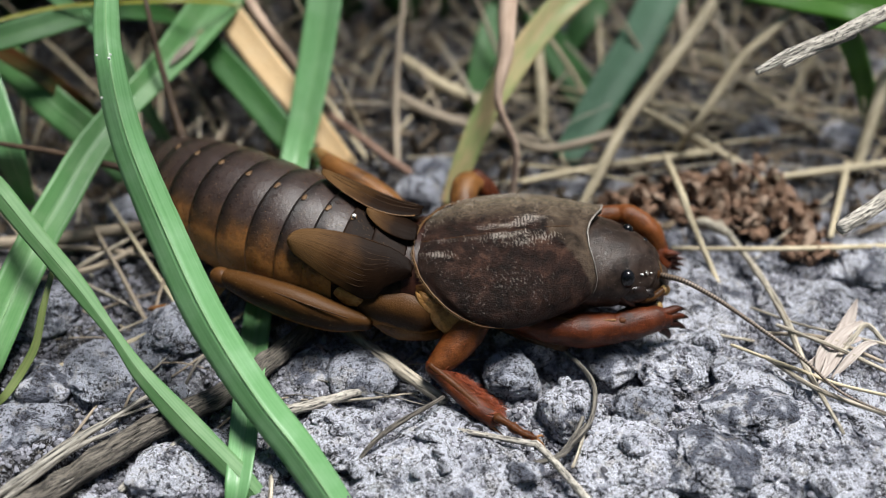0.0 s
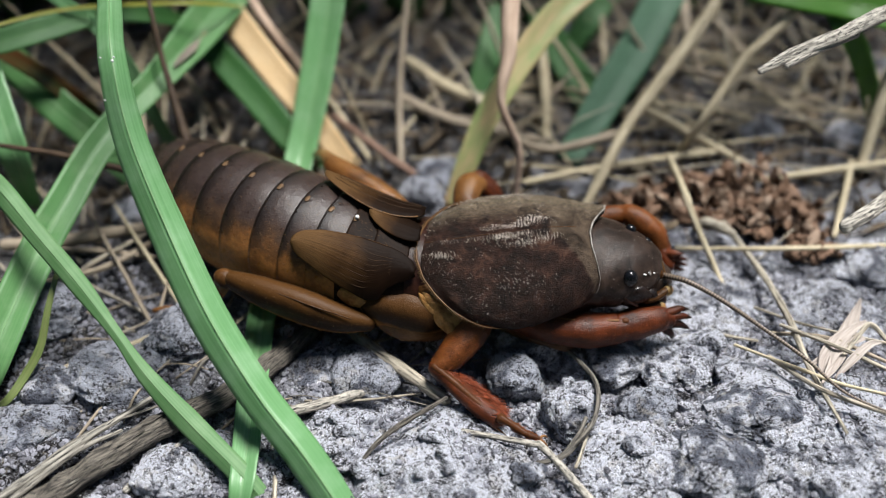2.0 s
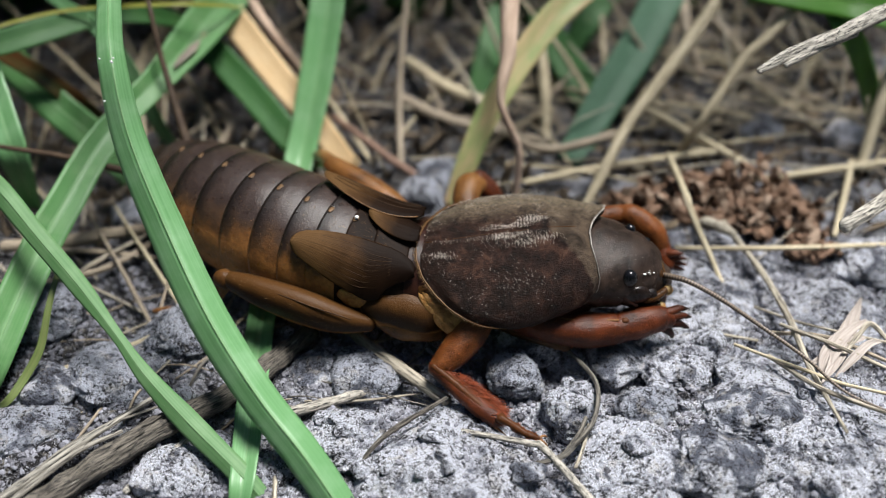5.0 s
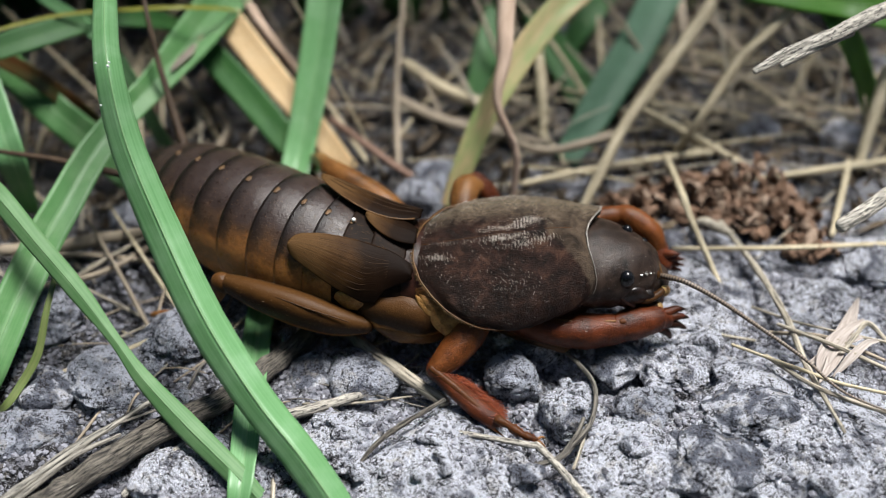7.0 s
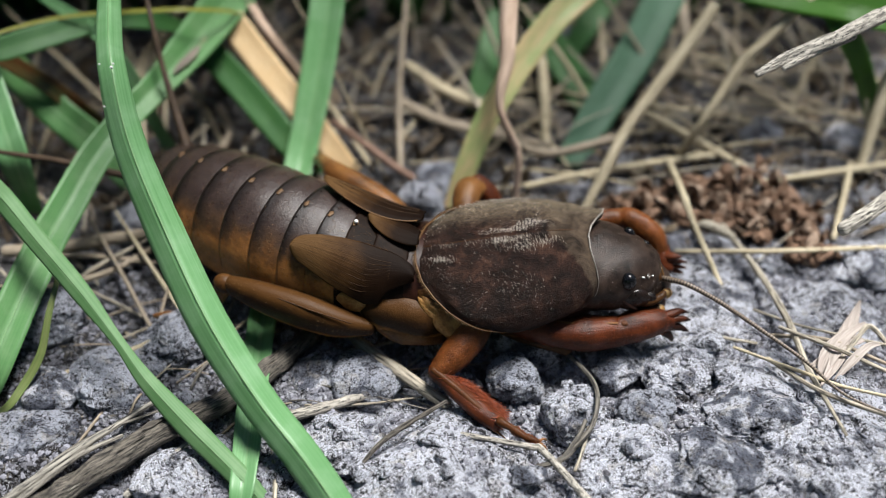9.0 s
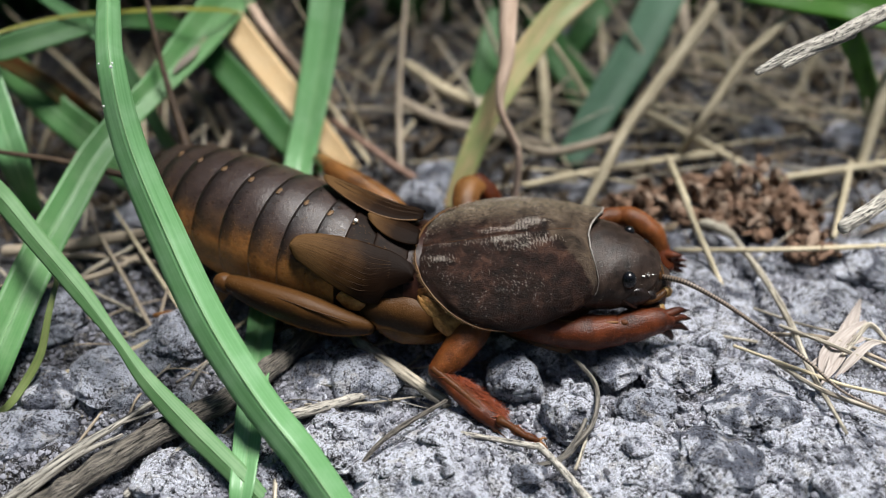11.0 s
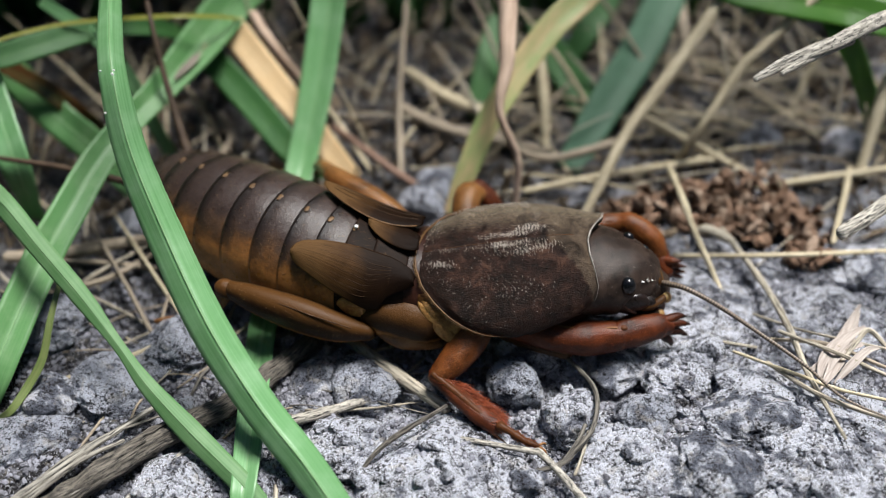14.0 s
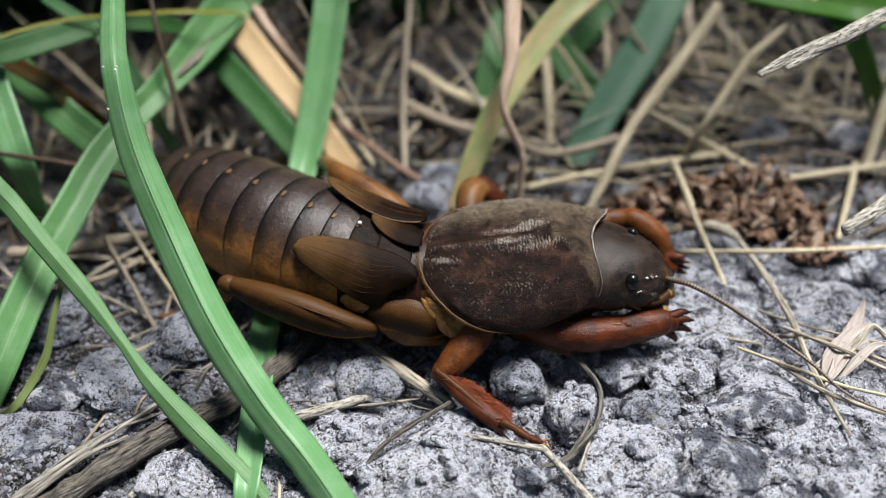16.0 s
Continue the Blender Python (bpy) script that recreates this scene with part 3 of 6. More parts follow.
# ---------------------------------------------------------------- ground
def value_noise(x, y, seed):
    xi, yi = np.floor(x).astype(np.int64), np.floor(y).astype(np.int64)
    fx, fy = x - xi, y - yi
    fx, fy = fx * fx * (3 - 2 * fx), fy * fy * (3 - 2 * fy)

    def h(a, b):
        k = (a * 374761393 + b * 668265263 + seed * 974634777) & 0x7FFFFFFF
        k = ((k ^ (k >> 13)) * 1274126177) & 0x7FFFFFFF
        return ((k ^ (k >> 16)) & 0xFFFF) / 65535.0

    return (h(xi, yi) * (1 - fx) + h(xi + 1, yi) * fx) * (1 - fy) + (h(xi, yi + 1) * (1 - fx) + h(xi + 1, yi + 1) * fx) * fy - 0.5


def lumps(x, y, cell, seed):
    """Rounded clods scattered one to a cell: height 0 to 1, and the clod's own random number."""
    gx, gy = x / cell, y / cell
    xi, yi = np.floor(gx).astype(np.int64), np.floor(gy).astype(np.int64)
    best, tone = np.zeros(x.shape), np.full(x.shape, 0.5)

    def h(a, b, k):
        q = (a * 374761393 + b * 668265263 + (seed + k) * 974634777) & 0x7FFFFFFF
        q = ((q ^ (q >> 13)) * 1274126177) & 0x7FFFFFFF
        return ((q ^ (q >> 16)) & 0xFFFF) / 65535.0

    for dx in (-1, 0, 1):
        for dy in (-1, 0, 1):
            cx, cy = xi + dx, yi + dy
            size = 0.42 + 0.42 * h(cx, cy, 3)
            ux, uy = gx - cx - h(cx, cy, 1), gy - cy - h(cx, cy, 2)
            turn, flat = h(cx, cy, 4) * 3.14, 0.65 + 0.5 * h(cx, cy, 5)
            ux, uy = (ux * np.cos(turn) + uy * np.sin(turn)) / flat, (uy * np.cos(turn) - ux * np.sin(turn)) * flat
            d = (np.abs(ux) ** 2.4 + np.abs(uy) ** 2.4) / size ** 2.4
            top = np.sqrt(np.maximum(0, 1 - d)) * size / 0.84
            tone = np.where(top > best, h(cx, cy, 6), tone)
            best = np.maximum(best, top)
    return best, tone


def ground_parts(x, y):
    """Ground height in mm at x, y in mm, and the tone of the clod there (0 dark, 1 pale)."""
    x, y = np.asarray(x, float), np.asarray(y, float)
    wx = x + 0.5 * value_noise(x / 0.9, y / 0.9, 21) + 0.18 * value_noise(x / 0.3, y / 0.3, 23)
    wy = y + 0.5 * value_noise(x / 0.9, y / 0.9, 22) + 0.18 * value_noise(x / 0.3, y / 0.3, 24)
    a, ta = lumps(wx, wy, 3.4, 40)
    b, tb = lumps(wx, wy, 1.5, 60)
    c, tc = lumps(wx, wy, 0.72, 80)
    e, te = lumps(x, y, 0.36, 100)
    z = 1.1 * value_noise(x / 9.0, y / 9.0, 1) + 0.7 * value_noise(x / 3.6 + 9, y / 3.6, 2)
    z = z + 0.95 * a + 0.62 * b + 0.34 * c + 0.15 * e + 0.22 * value_noise(x / 0.5, y / 0.5, 4) + 0.14 * value_noise(x / 0.22, y / 0.22, 5)
    z = z - 1.55
    z = z + 1.5 * np.exp(-(((x - 20) / 9) ** 2 + ((y + 12) / 6) ** 2))
    z = z - 0.5 * np.exp(-(((x - 4) / 6) ** 2 + ((y + 13) / 5) ** 2))
    z = z - 1.3 * np.exp(-(((x - 13.0) / 3.2) ** 2 + ((y + 8.2) / 1.9) ** 2)) - 0.9 * np.exp(-(((x - 7.0) / 3.0) ** 2 + ((y + 8.6) / 1.6) ** 2))
    near = np.exp(-((x / 60) ** 2 + (y / 60) ** 2))
    return z * (0.15 + 0.85 * near) - 0.25 * (1 - near), 0.42 * ta + 0.33 * tb + 0.25 * tc


def ground_height(x, y):
    return ground_parts(x, y)[0]


def make_ground():
    def axis(lo, near_lo, near_hi, hi, fine, coarse, far):
        mid = list(np.arange(lo, near_lo, coarse)) + list(np.arange(near_lo, near_hi, fine)) + list(np.arange(near_hi, hi, coarse))
        out, d, q = [], coarse, hi
        while q < far:
            out.append(q)
            d *= 1.28
            q += d
        back, d, q = [], coarse, lo
        while q > -far:
            d *= 1.28
            q -= d
            back.append(q)
        return np.array(back[::-1] + mid + out)

    xs, ys = axis(-44, -31, 32, 46, 0.11, 0.24, 40000), axis(-25, -20.5, 5, 48, 0.11, 0.24, 40000)
    gx, gy = np.meshgrid(xs, ys)
    gz, tone = ground_parts(gx, gy)
    v = np.stack([gx.ravel(), gy.ravel(), gz.ravel()], 1) * MM
    c, r = len(xs), len(ys)
    i = (np.arange(r - 1)[:, None] * c + np.arange(c - 1)[None, :]).ravel()
    quads = np.stack([i, i + 1, i + 1 + c, i + c], 1)
    me = bpy.data.meshes.new("ground")
    me.vertices.add(len(v))
    me.vertices.foreach_set("co", v.ravel())
    me.loops.add(quads.size)
    me.loops.foreach_set("vertex_index", quads.ravel())
    me.polygons.add(len(quads))
    me.polygons.foreach_set("loop_start", np.arange(0, quads.size, 4))
    me.polygons.foreach_set("use_smooth", [True] * len(quads))
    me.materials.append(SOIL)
    me.update(calc_edges=True)
    me.attributes.new("clod_tone", "FLOAT", "POINT").data.foreach_set("value", tone.ravel().astype(np.float32))
    return tagged(new("ground", me), "pale grey stony soil with dark litter under grass", "ground", kind="structure")


make_ground()


# ---------------------------------------------------------------- the mole cricket
ORIGIN = np.array((0.0, -2.5, 0.0))
cricket = new("mole_cricket")
cricket.location = ORIGIN * MM
tagged(cricket, "dark brown mole cricket with rust-red digging legs on stony ground", "insect")


def body(name, shape, mat, parent=None, label="", smooth=True):
    ob = part(name, shape, mat, parent or cricket, label, base=ORIGIN, smooth=smooth)
    return ob


def hair(shape, o, d, side, ln, w):
    """One tapering bristle from o along d."""
    i = len(shape.v)
    n3 = np.cross(d, side)
    for q in (o - side * w, o + side * w, o + n3 * w * 1.6, o + d * ln):
        shape.v.append(tuple(q))
        shape.uv.append((0, 0))
    shape.f += [(i, i + 3, i + 2), (i + 1, i + 2, i + 3), (i, i + 1, i + 3), (i, i + 2, i + 1)]


def fuzz(src, count, ln, lean, mat, parent, seed):
    """Fine hairs all over the surface of src, leaning one way."""
    rnd = random.Random(seed)
    out = Shape()
    v = np.array(src.v)
    mid = v.mean(axis=0)
    faces = [f for f in src.f if len(f) == 4]
    for _ in range(count):
        f = rnd.choice(faces)
        q = v[list(f)]
        w = np.array([rnd.random() + 0.05 for _ in f])
        o = (q * w[:, None]).sum(axis=0) / w.sum()
        nn = unit(np.cross(q[2] - q[0], q[3] - q[1]))
        if nn @ (o - mid) < 0:
            nn = -nn
        d = unit(np.array(lean, float) * 0.8 + nn * rnd.uniform(0.25, 0.8) + np.array([rnd.gauss(0, 0.3) for _ in range(3)]))
        hair(out, o, d, unit(np.cross(d, nn)), rnd.uniform(*ln), rnd.uniform(0.007, 0.013))
    return tagged(body("fuzz", out, mat, parent, "fine short hairs"), kind="stuff")


# pronotum: a domed shell, open behind and below
PY, PZ = -2.75, 4.75


def pron_centre(x):
    k = min(1.0, max(0.0, (x - 0.5) / 7.0))
    return np.array((x, PY + 0.45 * k, PZ + 0.30 * k))


def pron(x, turn):
    """Shell point at length x (mm) and turn from the back (degrees, positive towards the near flank)."""
    k = (x + 1.9) / 12.3
    wide = 5.75 * (0.80 + 0.20 * math.sin(math.pi * min(1, max(0, k * 0.92 + 0.10)))) * (1 - 0.13 * max(0, k - 0.55) / 0.45)
    high = 3.95 * (0.88 + 0.12 * math.sin(math.pi * min(1, max(0, 0.12 + 0.75 * k)))) * (1 + 0.05 * min(1, max(0, (x - 2) / 5)))
    wide *= 1 - 0.26 * max(0, 1 - k / 0.35) ** 2
    high *= 1 - 0.17 * max(0, 1 - k / 0.35) ** 2
    a = radians(turn)
    return pron_centre(x) + np.array((0, -wide * math.sin(a), high * math.cos(a)))


# the shield's outline: an egg whose flanks run down to a blunt tip
PRON_TURN = (-90, -80, -66, -47, -21, 3, 14, 28, 47, 60, 70, 80, 86.5, 90, 92)
PRON_REAR = (3.6, 2.2, 1.1, 0.1, -1.3, -1.88, -1.95, -1.92, -1.5, -0.74, 0.2, 1.55, 2.6, 3.5, 4.4)
PRON_FRONT = (5.2, 7.4, 9.6, 10.9, 10.6, 9.65, 9.4, 9.46, 9.82, 10.0, 9.9, 9.5, 8.9, 7.6, 5.5)


def pron_rear(turn):
    return float(np.interp(turn, PRON_TURN, PRON_REAR))


def pron_front(turn):
    return float(np.interp(turn, PRON_TURN, PRON_FRONT))


def pron_fn(u, v):
    turn = -90 + 182 * v
    x = pron_rear(turn) + (pron_front(turn) - pron_rear(turn)) * u
    q = pron(x, turn)
    groove = 0.10 * math.exp(-((turn - 8) / 1.6) ** 2) * (1 if x < 8.5 else 0.3)
    dent = 0.16 * math.exp(-((u - 0.02) / 0.06) ** 2) + 0.12 * math.exp(-((u - 0.985) / 0.03) ** 2)
    dent += 0.10 * math.exp(-((x - 3.2) / 0.25) ** 2) * math.exp(-((turn - 14) / 9) ** 2)
    return q + unit(pron_centre(x) - q) * (groove + dent + 0.07 * noise.noise(q * 0.5) + 0.05 * noise.noise(q * 1.3) + 0.025 * noise.noise(q * 3.1))


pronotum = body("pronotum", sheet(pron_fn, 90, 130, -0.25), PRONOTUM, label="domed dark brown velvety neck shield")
margin = [(*pron(pron_rear(turn), turn), 0.13 - 0.07 * max(0, (turn - 60) / 31)) for turn in np.linspace(-89, 91, 48)]
body("rim", limb(margin, 120, 8), RIM, pronotum, "golden brown shield rim")
collar = [(*(pron(pron_front(turn), turn) + np.array((0.04, 0, -0.04))), 0.13 - 0.10 * min(1, max(0, (turn - 20) / 45))) for turn in np.linspace(-70, 74, 40)]
body("collar", limb(collar, 80, 8), COLLAR, pronotum, "silvery shield front edge")
body("midline", limb([(*(pron(x, 8) + np.array((0, 0, -0.075))), 0.05) for x in (-1.5, 1, 3, 5, 7, 8.6)], 30, 6), UMBER, pronotum)

# pale bristles combed along the shield
rnd = random.Random(5)
hairs = Shape()
TUFTS = ((5.9, -1.5, 0.7, 2.0, 0.85), (5.7, 18.5, 0.9, 2.4, 0.95), (4.2, 12.5, 0.8, 1.4, 0.7), (4.4, 3.0, 0.9, 1.4, 0.7), (-0.3, 24, 0.5, 1.6, 0.45), (4.6, 50, 1.1, 6.0, 0.2), (1.4, 40, 1.6, 12, 0.08), (1.0, 12, 1.6, 1.4, 0.15))
for k in range(13000):
    x, turn = rnd.uniform(-1.6, 9.0), rnd.uniform(-68, 84)
    dense = 0.05 + 0.55 * noise.noise((x * 0.5, turn * 0.04, 2.0)) + 0.5 * noise.noise((x * 1.7, turn * 0.1, 4.0)) - 0.35 * max(0, x - 6)
    if turn < -24:
        dense += 0.22
    ln, wd = rnd.uniform(0.05, 0.12), rnd.uniform(0.005, 0.009)
    tuft = k % 3 == 0
    if tuft:
        tx, tt, sx, st, dense = TUFTS[(k // 3) % len(TUFTS)]
        turn = rnd.gauss(tt, st)
        x = 0.21 * round(rnd.gauss(tx, sx) / 0.21) - 0.02 * abs(turn - tt) + rnd.gauss(0, 0.045)
        dense *= 0.75 + 0.7 * noise.noise((x * 1.6, turn * 0.25, 1.0))
        ln, wd = rnd.uniform(0.10, 0.22), rnd.uniform(0.010, 0.016)
    if rnd.random() > dense or x < pron_rear(turn) + 0.3 or x > pron_front(turn) - 0.3 or abs(turn - 8) < 1.2:
        continue
    q = pron(x, turn)
    o = unit(q - pron_centre(x))
    comb = np.cross(o, (1, 0, 0)) * (1 if turn > 8 else -1)
    d = unit(np.array((rnd.uniform(-1, 0.2), 0, 0)) + comb * rnd.uniform(-0.6, 0.9))
    if tuft:
        d = unit(np.array((rnd.uniform(-0.7, -0.2), 0, 0)) + comb * rnd.uniform(0.6, 0.95))
    sd = np.cross(d, o) * wd
    i = len(hairs.v)
    a, b = q - o * 0.03, q + d * ln + o * 0.06
    for w in (a - sd, a + sd, a + o * 0.05, b):
        hairs.v.append(tuple(w))
        hairs.uv.append((0, 0))
    hairs.f += [(i, i + 3, i + 2), (i + 1, i + 2, i + 3), (i, i + 1, i + 3), (i, i + 2, i + 1)]
tagged(body("bristles", hairs, HAIR, pronotum, "short pale bristles"), kind="stuff")

# head
HS = [(9.2, -2.7, 5.5, 7.2, 5.2), (10.4, -2.75, 5.5, 7.1, 5.2), (11.6, -2.9, 5.3, 6.4, 4.9), (12.7, -3.0, 4.9, 5.3, 4.5), (13.6, -3.1, 4.35, 4.1, 3.9), (14.2, -3.2, 4.05, 2.9, 3.0)]
head_s = limb(HS, 44, 60, round_a=False, wave=0.06)
head = body("head", head_s, HEAD, label="smooth dark slate brown head")
fuzz(head_s, 260, (0.05, 0.12), (1, 0, -0.3), HAIR, head, 24)
for px, r in (((12.05, -5.34, 6.45), 0.78), ((12.5, -1.35, 7.0), 0.60)):
    side_y = 1 if px[1] < -3 else -1
    body("eye", blob((px[0], px[1], px[2]), (r * 0.72, r * 0.7, r * 0.92), 12, 18, axis=(0.75, 0.5 * side_y, 0)), BLACK, head, "glossy black compound eye")
for px, r in (((13.55, -1.95, 6.62), 0.33), ((12.3, -3.9, 7.25), 0.10)):
    body("simple_eye", blob(px, (r, r, r * 0.9), 10, 14), BLACK, head, "small black simple eye")
for c, rr in (((12.35, -5.4, 4.95), (1.25, 0.55, 0.95)), ((13.5, -5.0, 4.6), (0.7, 0.5, 0.6)), ((13.2, -0.9, 4.6), (1.0, 0.5, 0.7))):
    body("cheek", blob(c, rr, 10, 14, lump=0.25, seed=c[0]), CHEEK, head)
body("brow_ridge", limb([(12.9, -1.9, 7.02, .10), (13.7, -2.35, 6.65, .16), (14.15, -2.9, 6.35, .2), (14.5, -3.4, 5.9, .24), (14.75, -3.8, 5.2, .2)], 20, 8, wave=0.15), RIM, head)
body("face_plate", limb([(12.9, -3.9, 3.7, 2.6, 2.2), (14.0, -3.9, 3.4, 2.3, 1.9), (14.6, -3.9, 3.1, 1.6, 1.3)], 10, 14), CLAW, head, "black-brown upper lip")
for dy in (-0.55, 0.6):
    body("mandible", limb([(13.9, -3.7 + dy, 3.2, 0.9, 0.9), (14.6, -3.6 + dy * 0.7, 2.9, 0.7, 0.7), (14.9, -3.5 + dy * 0.2, 2.5, 0.3, 0.3)], 8, 10), CLAW, head)
for rows in ([(13.0, -5.3, 4.4, .5), (13.7, -5.3, 4.5, .6), (14.4, -4.9, 4.5, .55), (14.9, -4.5, 4.6, .5)], [(13.4, -5.2, 3.7, .45), (14.1, -5.1, 3.6, .5), (14.5, -5.0, 3.5, .55)],
             [(13.9, -2.2, 3.9, .4), (14.7, -1.9, 3.7, .45), (15.1, -2.1, 3.2, .5)]):
    body("palp", limb(rows, 14, 10), UMBER, head, "amber jointed mouth feeler")
    t = rows[-1]
    body("palp_tip", blob((t[0] + 0.06, t[1], t[2] - 0.12), (0.36, 0.33, 0.42), 10, 14), PALP, head, "cream palp tip")
for rows in ([(12.6, -5.35, 5.3, .3), (13.1, -5.05, 5.3, .34), (13.6, -4.7, 5.3, .3)], [(11.6, -5.95, 5.4, .16), (12.1, -5.95, 4.9, .26), (12.7, -5.8, 4.4, .28)]):
    body("face_ridge", limb(rows, 14, 8, wave=0.12), CLAW, head)
body("feeler_base", blob((14.25, -3.95, 5.5), (0.36, 0.34, 0.42), 10, 14, lump=0.2), UMBER, head)
body("antenna", limb([(14.6, -3.8, 5.2, 0.34), (15.0, -4.2, 5.5, 0.40), (16.1, -5.0, 5.8, 0.36), (18.1, -6.0, 5.2, 0.32), (20.6, -7.5, 4.2, 0.28), (23.2, -9.8, 3.6, 0.24), (25.1, -12.4, 3.4, 0.18), (28.2, -14.1, 3.1, 0.12)], 300, 9, ring=0.04), FEELER, head, "long ringed grey-brown feeler")
for k in range(14):
    q = (13.15 + rnd.gauss(0, 0.28), -4.75 + rnd.gauss(0, 0.16), 6.32 + rnd.gauss(0, 0.14))
    d = rnd.uniform(0.05, 0.13)
    body("dust_grain", blob(q, (d, d * rnd.uniform(0.6, 1), d * 0.7), 5, 7, lump=0.7, seed=k), WATER if k % 3 else COLLAR, head)

# abdomen: nine overlapping plates on an orange belly
SP = [(-0.5, -2.6, 4.5, 7.6, 6.6), (-4.0, -2.1, 4.6, 8.0, 7.2), (-7.3, -1.0, 4.7, 8.5, 8.2), (-11.2, 1.0, 4.85, 8.9, 8.8), (-15.4, 3.7, 4.8, 8.6, 8.4), (-18.4, 6.0, 4.6, 7.4, 7.2), (-20.6, 7.9, 4.4, 5.0, 5.2), (-21.6, 8.8, 4.3, 2.4, 2.8)]
SPL = spline(SP, 201)
SPT = np.gradient(SPL[:, :3], axis=0)


def torso(s, turn, grow=0.0):
    """Point of the abdomen at s (0 front, 1 tail) and turn from the back in degrees (positive: near flank)."""
    f = min(1, max(0, s)) * 199.999
    i = int(f)
    at = SPL[i] * (1 - f + i) + SPL[i + 1] * (f - i)
    o, t = at[:3], unit(SPT[i] * (1 - f + i) + SPT[i + 1] * (f - i))
    sd = unit(np.cross((0, 0, 1), t))
    uu = np.cross(t, sd)
    if sd[1] > 0:
        sd = -sd
    uu = uu if uu[2] > 0 else -uu
    a = radians(turn)
    return o + sd * math.sin(a) * (at[3] / 2 + grow) + uu * math.cos(a) * (at[4] / 2 + grow)


body("belly", limb([(x, y, z - 0.25, w - 0.5, h - 0.5) for x, y, z, w, h in SP], 40, 32), BELLY, label="soft burnt orange underside")
CUTS = [0.07, 0.15, 0.225, 0.295, 0.357, 0.421, 0.487, 0.557, 0.637, 0.73, 0.84, 0.985]
for k in range(11):
    a, b = CUTS[k], CUTS[k + 1] + 0.008

    def plate(u, v, a=a, b=b, k=k):
        turn = (v - 0.5) * 236
        s = a + (b - a) * u + 0.004 * math.cos(radians(turn * 1.3))
        ease = 1 - 0.75 * min(1, max(0, (abs(turn) - 45) / 40))
        bump = (0.11 * u ** 2 - 0.20 * (1 - u) ** 3) * ease + 0.05 * math.sin(u * math.pi)
        q = torso(s, turn, bump)
        return q + np.array((0, 0, 0.03 * noise.noise(q * 0.9)))

    s = sheet(lambda u, v: plate(u, v), 14, 60, -0.12)
    s.uv = [(abs(v - 0.5) * 2, u) for v, u in s.uv]
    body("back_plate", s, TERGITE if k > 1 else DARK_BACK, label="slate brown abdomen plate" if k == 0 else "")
for k in range(2, 10):
    q = torso(CUTS[k] + 0.002, 5, 0.30)
    body("back_spot", blob(q + np.array((0, 0, -0.04)), (0.17, 0.32, 0.05), 6, 10, axis=(-0.85, 0.5, 0), lump=0.4, seed=k), SPOT, label="small amber spot")
body("tail_plate", limb([(-20.6, 7.9, 4.8, 3.6, 3.4), (-21.5, 8.7, 4.7, 2.6, 2.4), (-22.2, 9.3, 4.5, 1.2, 1.2)], 10, 14), UMBER)
body("cercus", limb([(-34.6, 8.4, 7.2, 0.29), (-32.8, 7.9, 7.2, 0.38), (-28.5, 7.1, 7.0, 0.46), (-23.5, 5.8, 6.6, 0.58), (-20.5, 5.4, 5.6, 0.75)], 40, 10, wave=0.05), CERCUS, label="long slender brown tail feeler")
body("cercus", limb([(-23.1, 18.8, 14.0, 0.35), (-22.5, 16.8, 13.0, 0.39), (-21.7, 14.4, 10.5, 0.47), (-20.8, 12.2, 8.4, 0.56), (-19.7, 9.6, 6.0, 0.77)], 40, 10, wave=0.05), CERCUS, label="long slender brown tail feeler")

down = Shape()
for _ in range(2600):
    sp, turn = rnd.uniform(0.12, 0.95), rnd.uniform(-60, 105)
    q, q2 = torso(sp, turn, 0.2), torso(min(1, sp + 0.02), turn, 0.2)
    nn = unit(torso(sp, turn, 1.0) - q)
    d = unit(unit(q2 - q) + nn * rnd.uniform(0.2, 0.6) + np.array([rnd.gauss(0, 0.2) for _ in range(3)]))
    hair(down, q, d, unit(np.cross(d, nn)), rnd.uniform(0.10, 0.26), 0.009)
tagged(body("fuzz", down, GOLD_HAIR, label="fine golden hairs on the abdomen"), kind="stuff")
fringe = Shape()
for _ in range(700):
    turn = rnd.uniform(-60, 86)
    q = pron(pron_rear(turn), turn)
    nn = unit(q - pron_centre(q[0]))
    d = unit(np.array((-0.8, 0, 0)) + nn * rnd.uniform(0.0, 0.7) + np.array((0, -0.2, -0.5)) * (abs(turn) / 100) + np.array([rnd.gauss(0, 0.2) for _ in range(3)]))
    hair(fringe, q, d, unit(np.cross(d, nn)), rnd.uniform(0.15, 0.4), 0.011)
tagged(body("fringe", fringe, GOLD_HAIR, pronotum, "golden hair fringe"), kind="stuff")

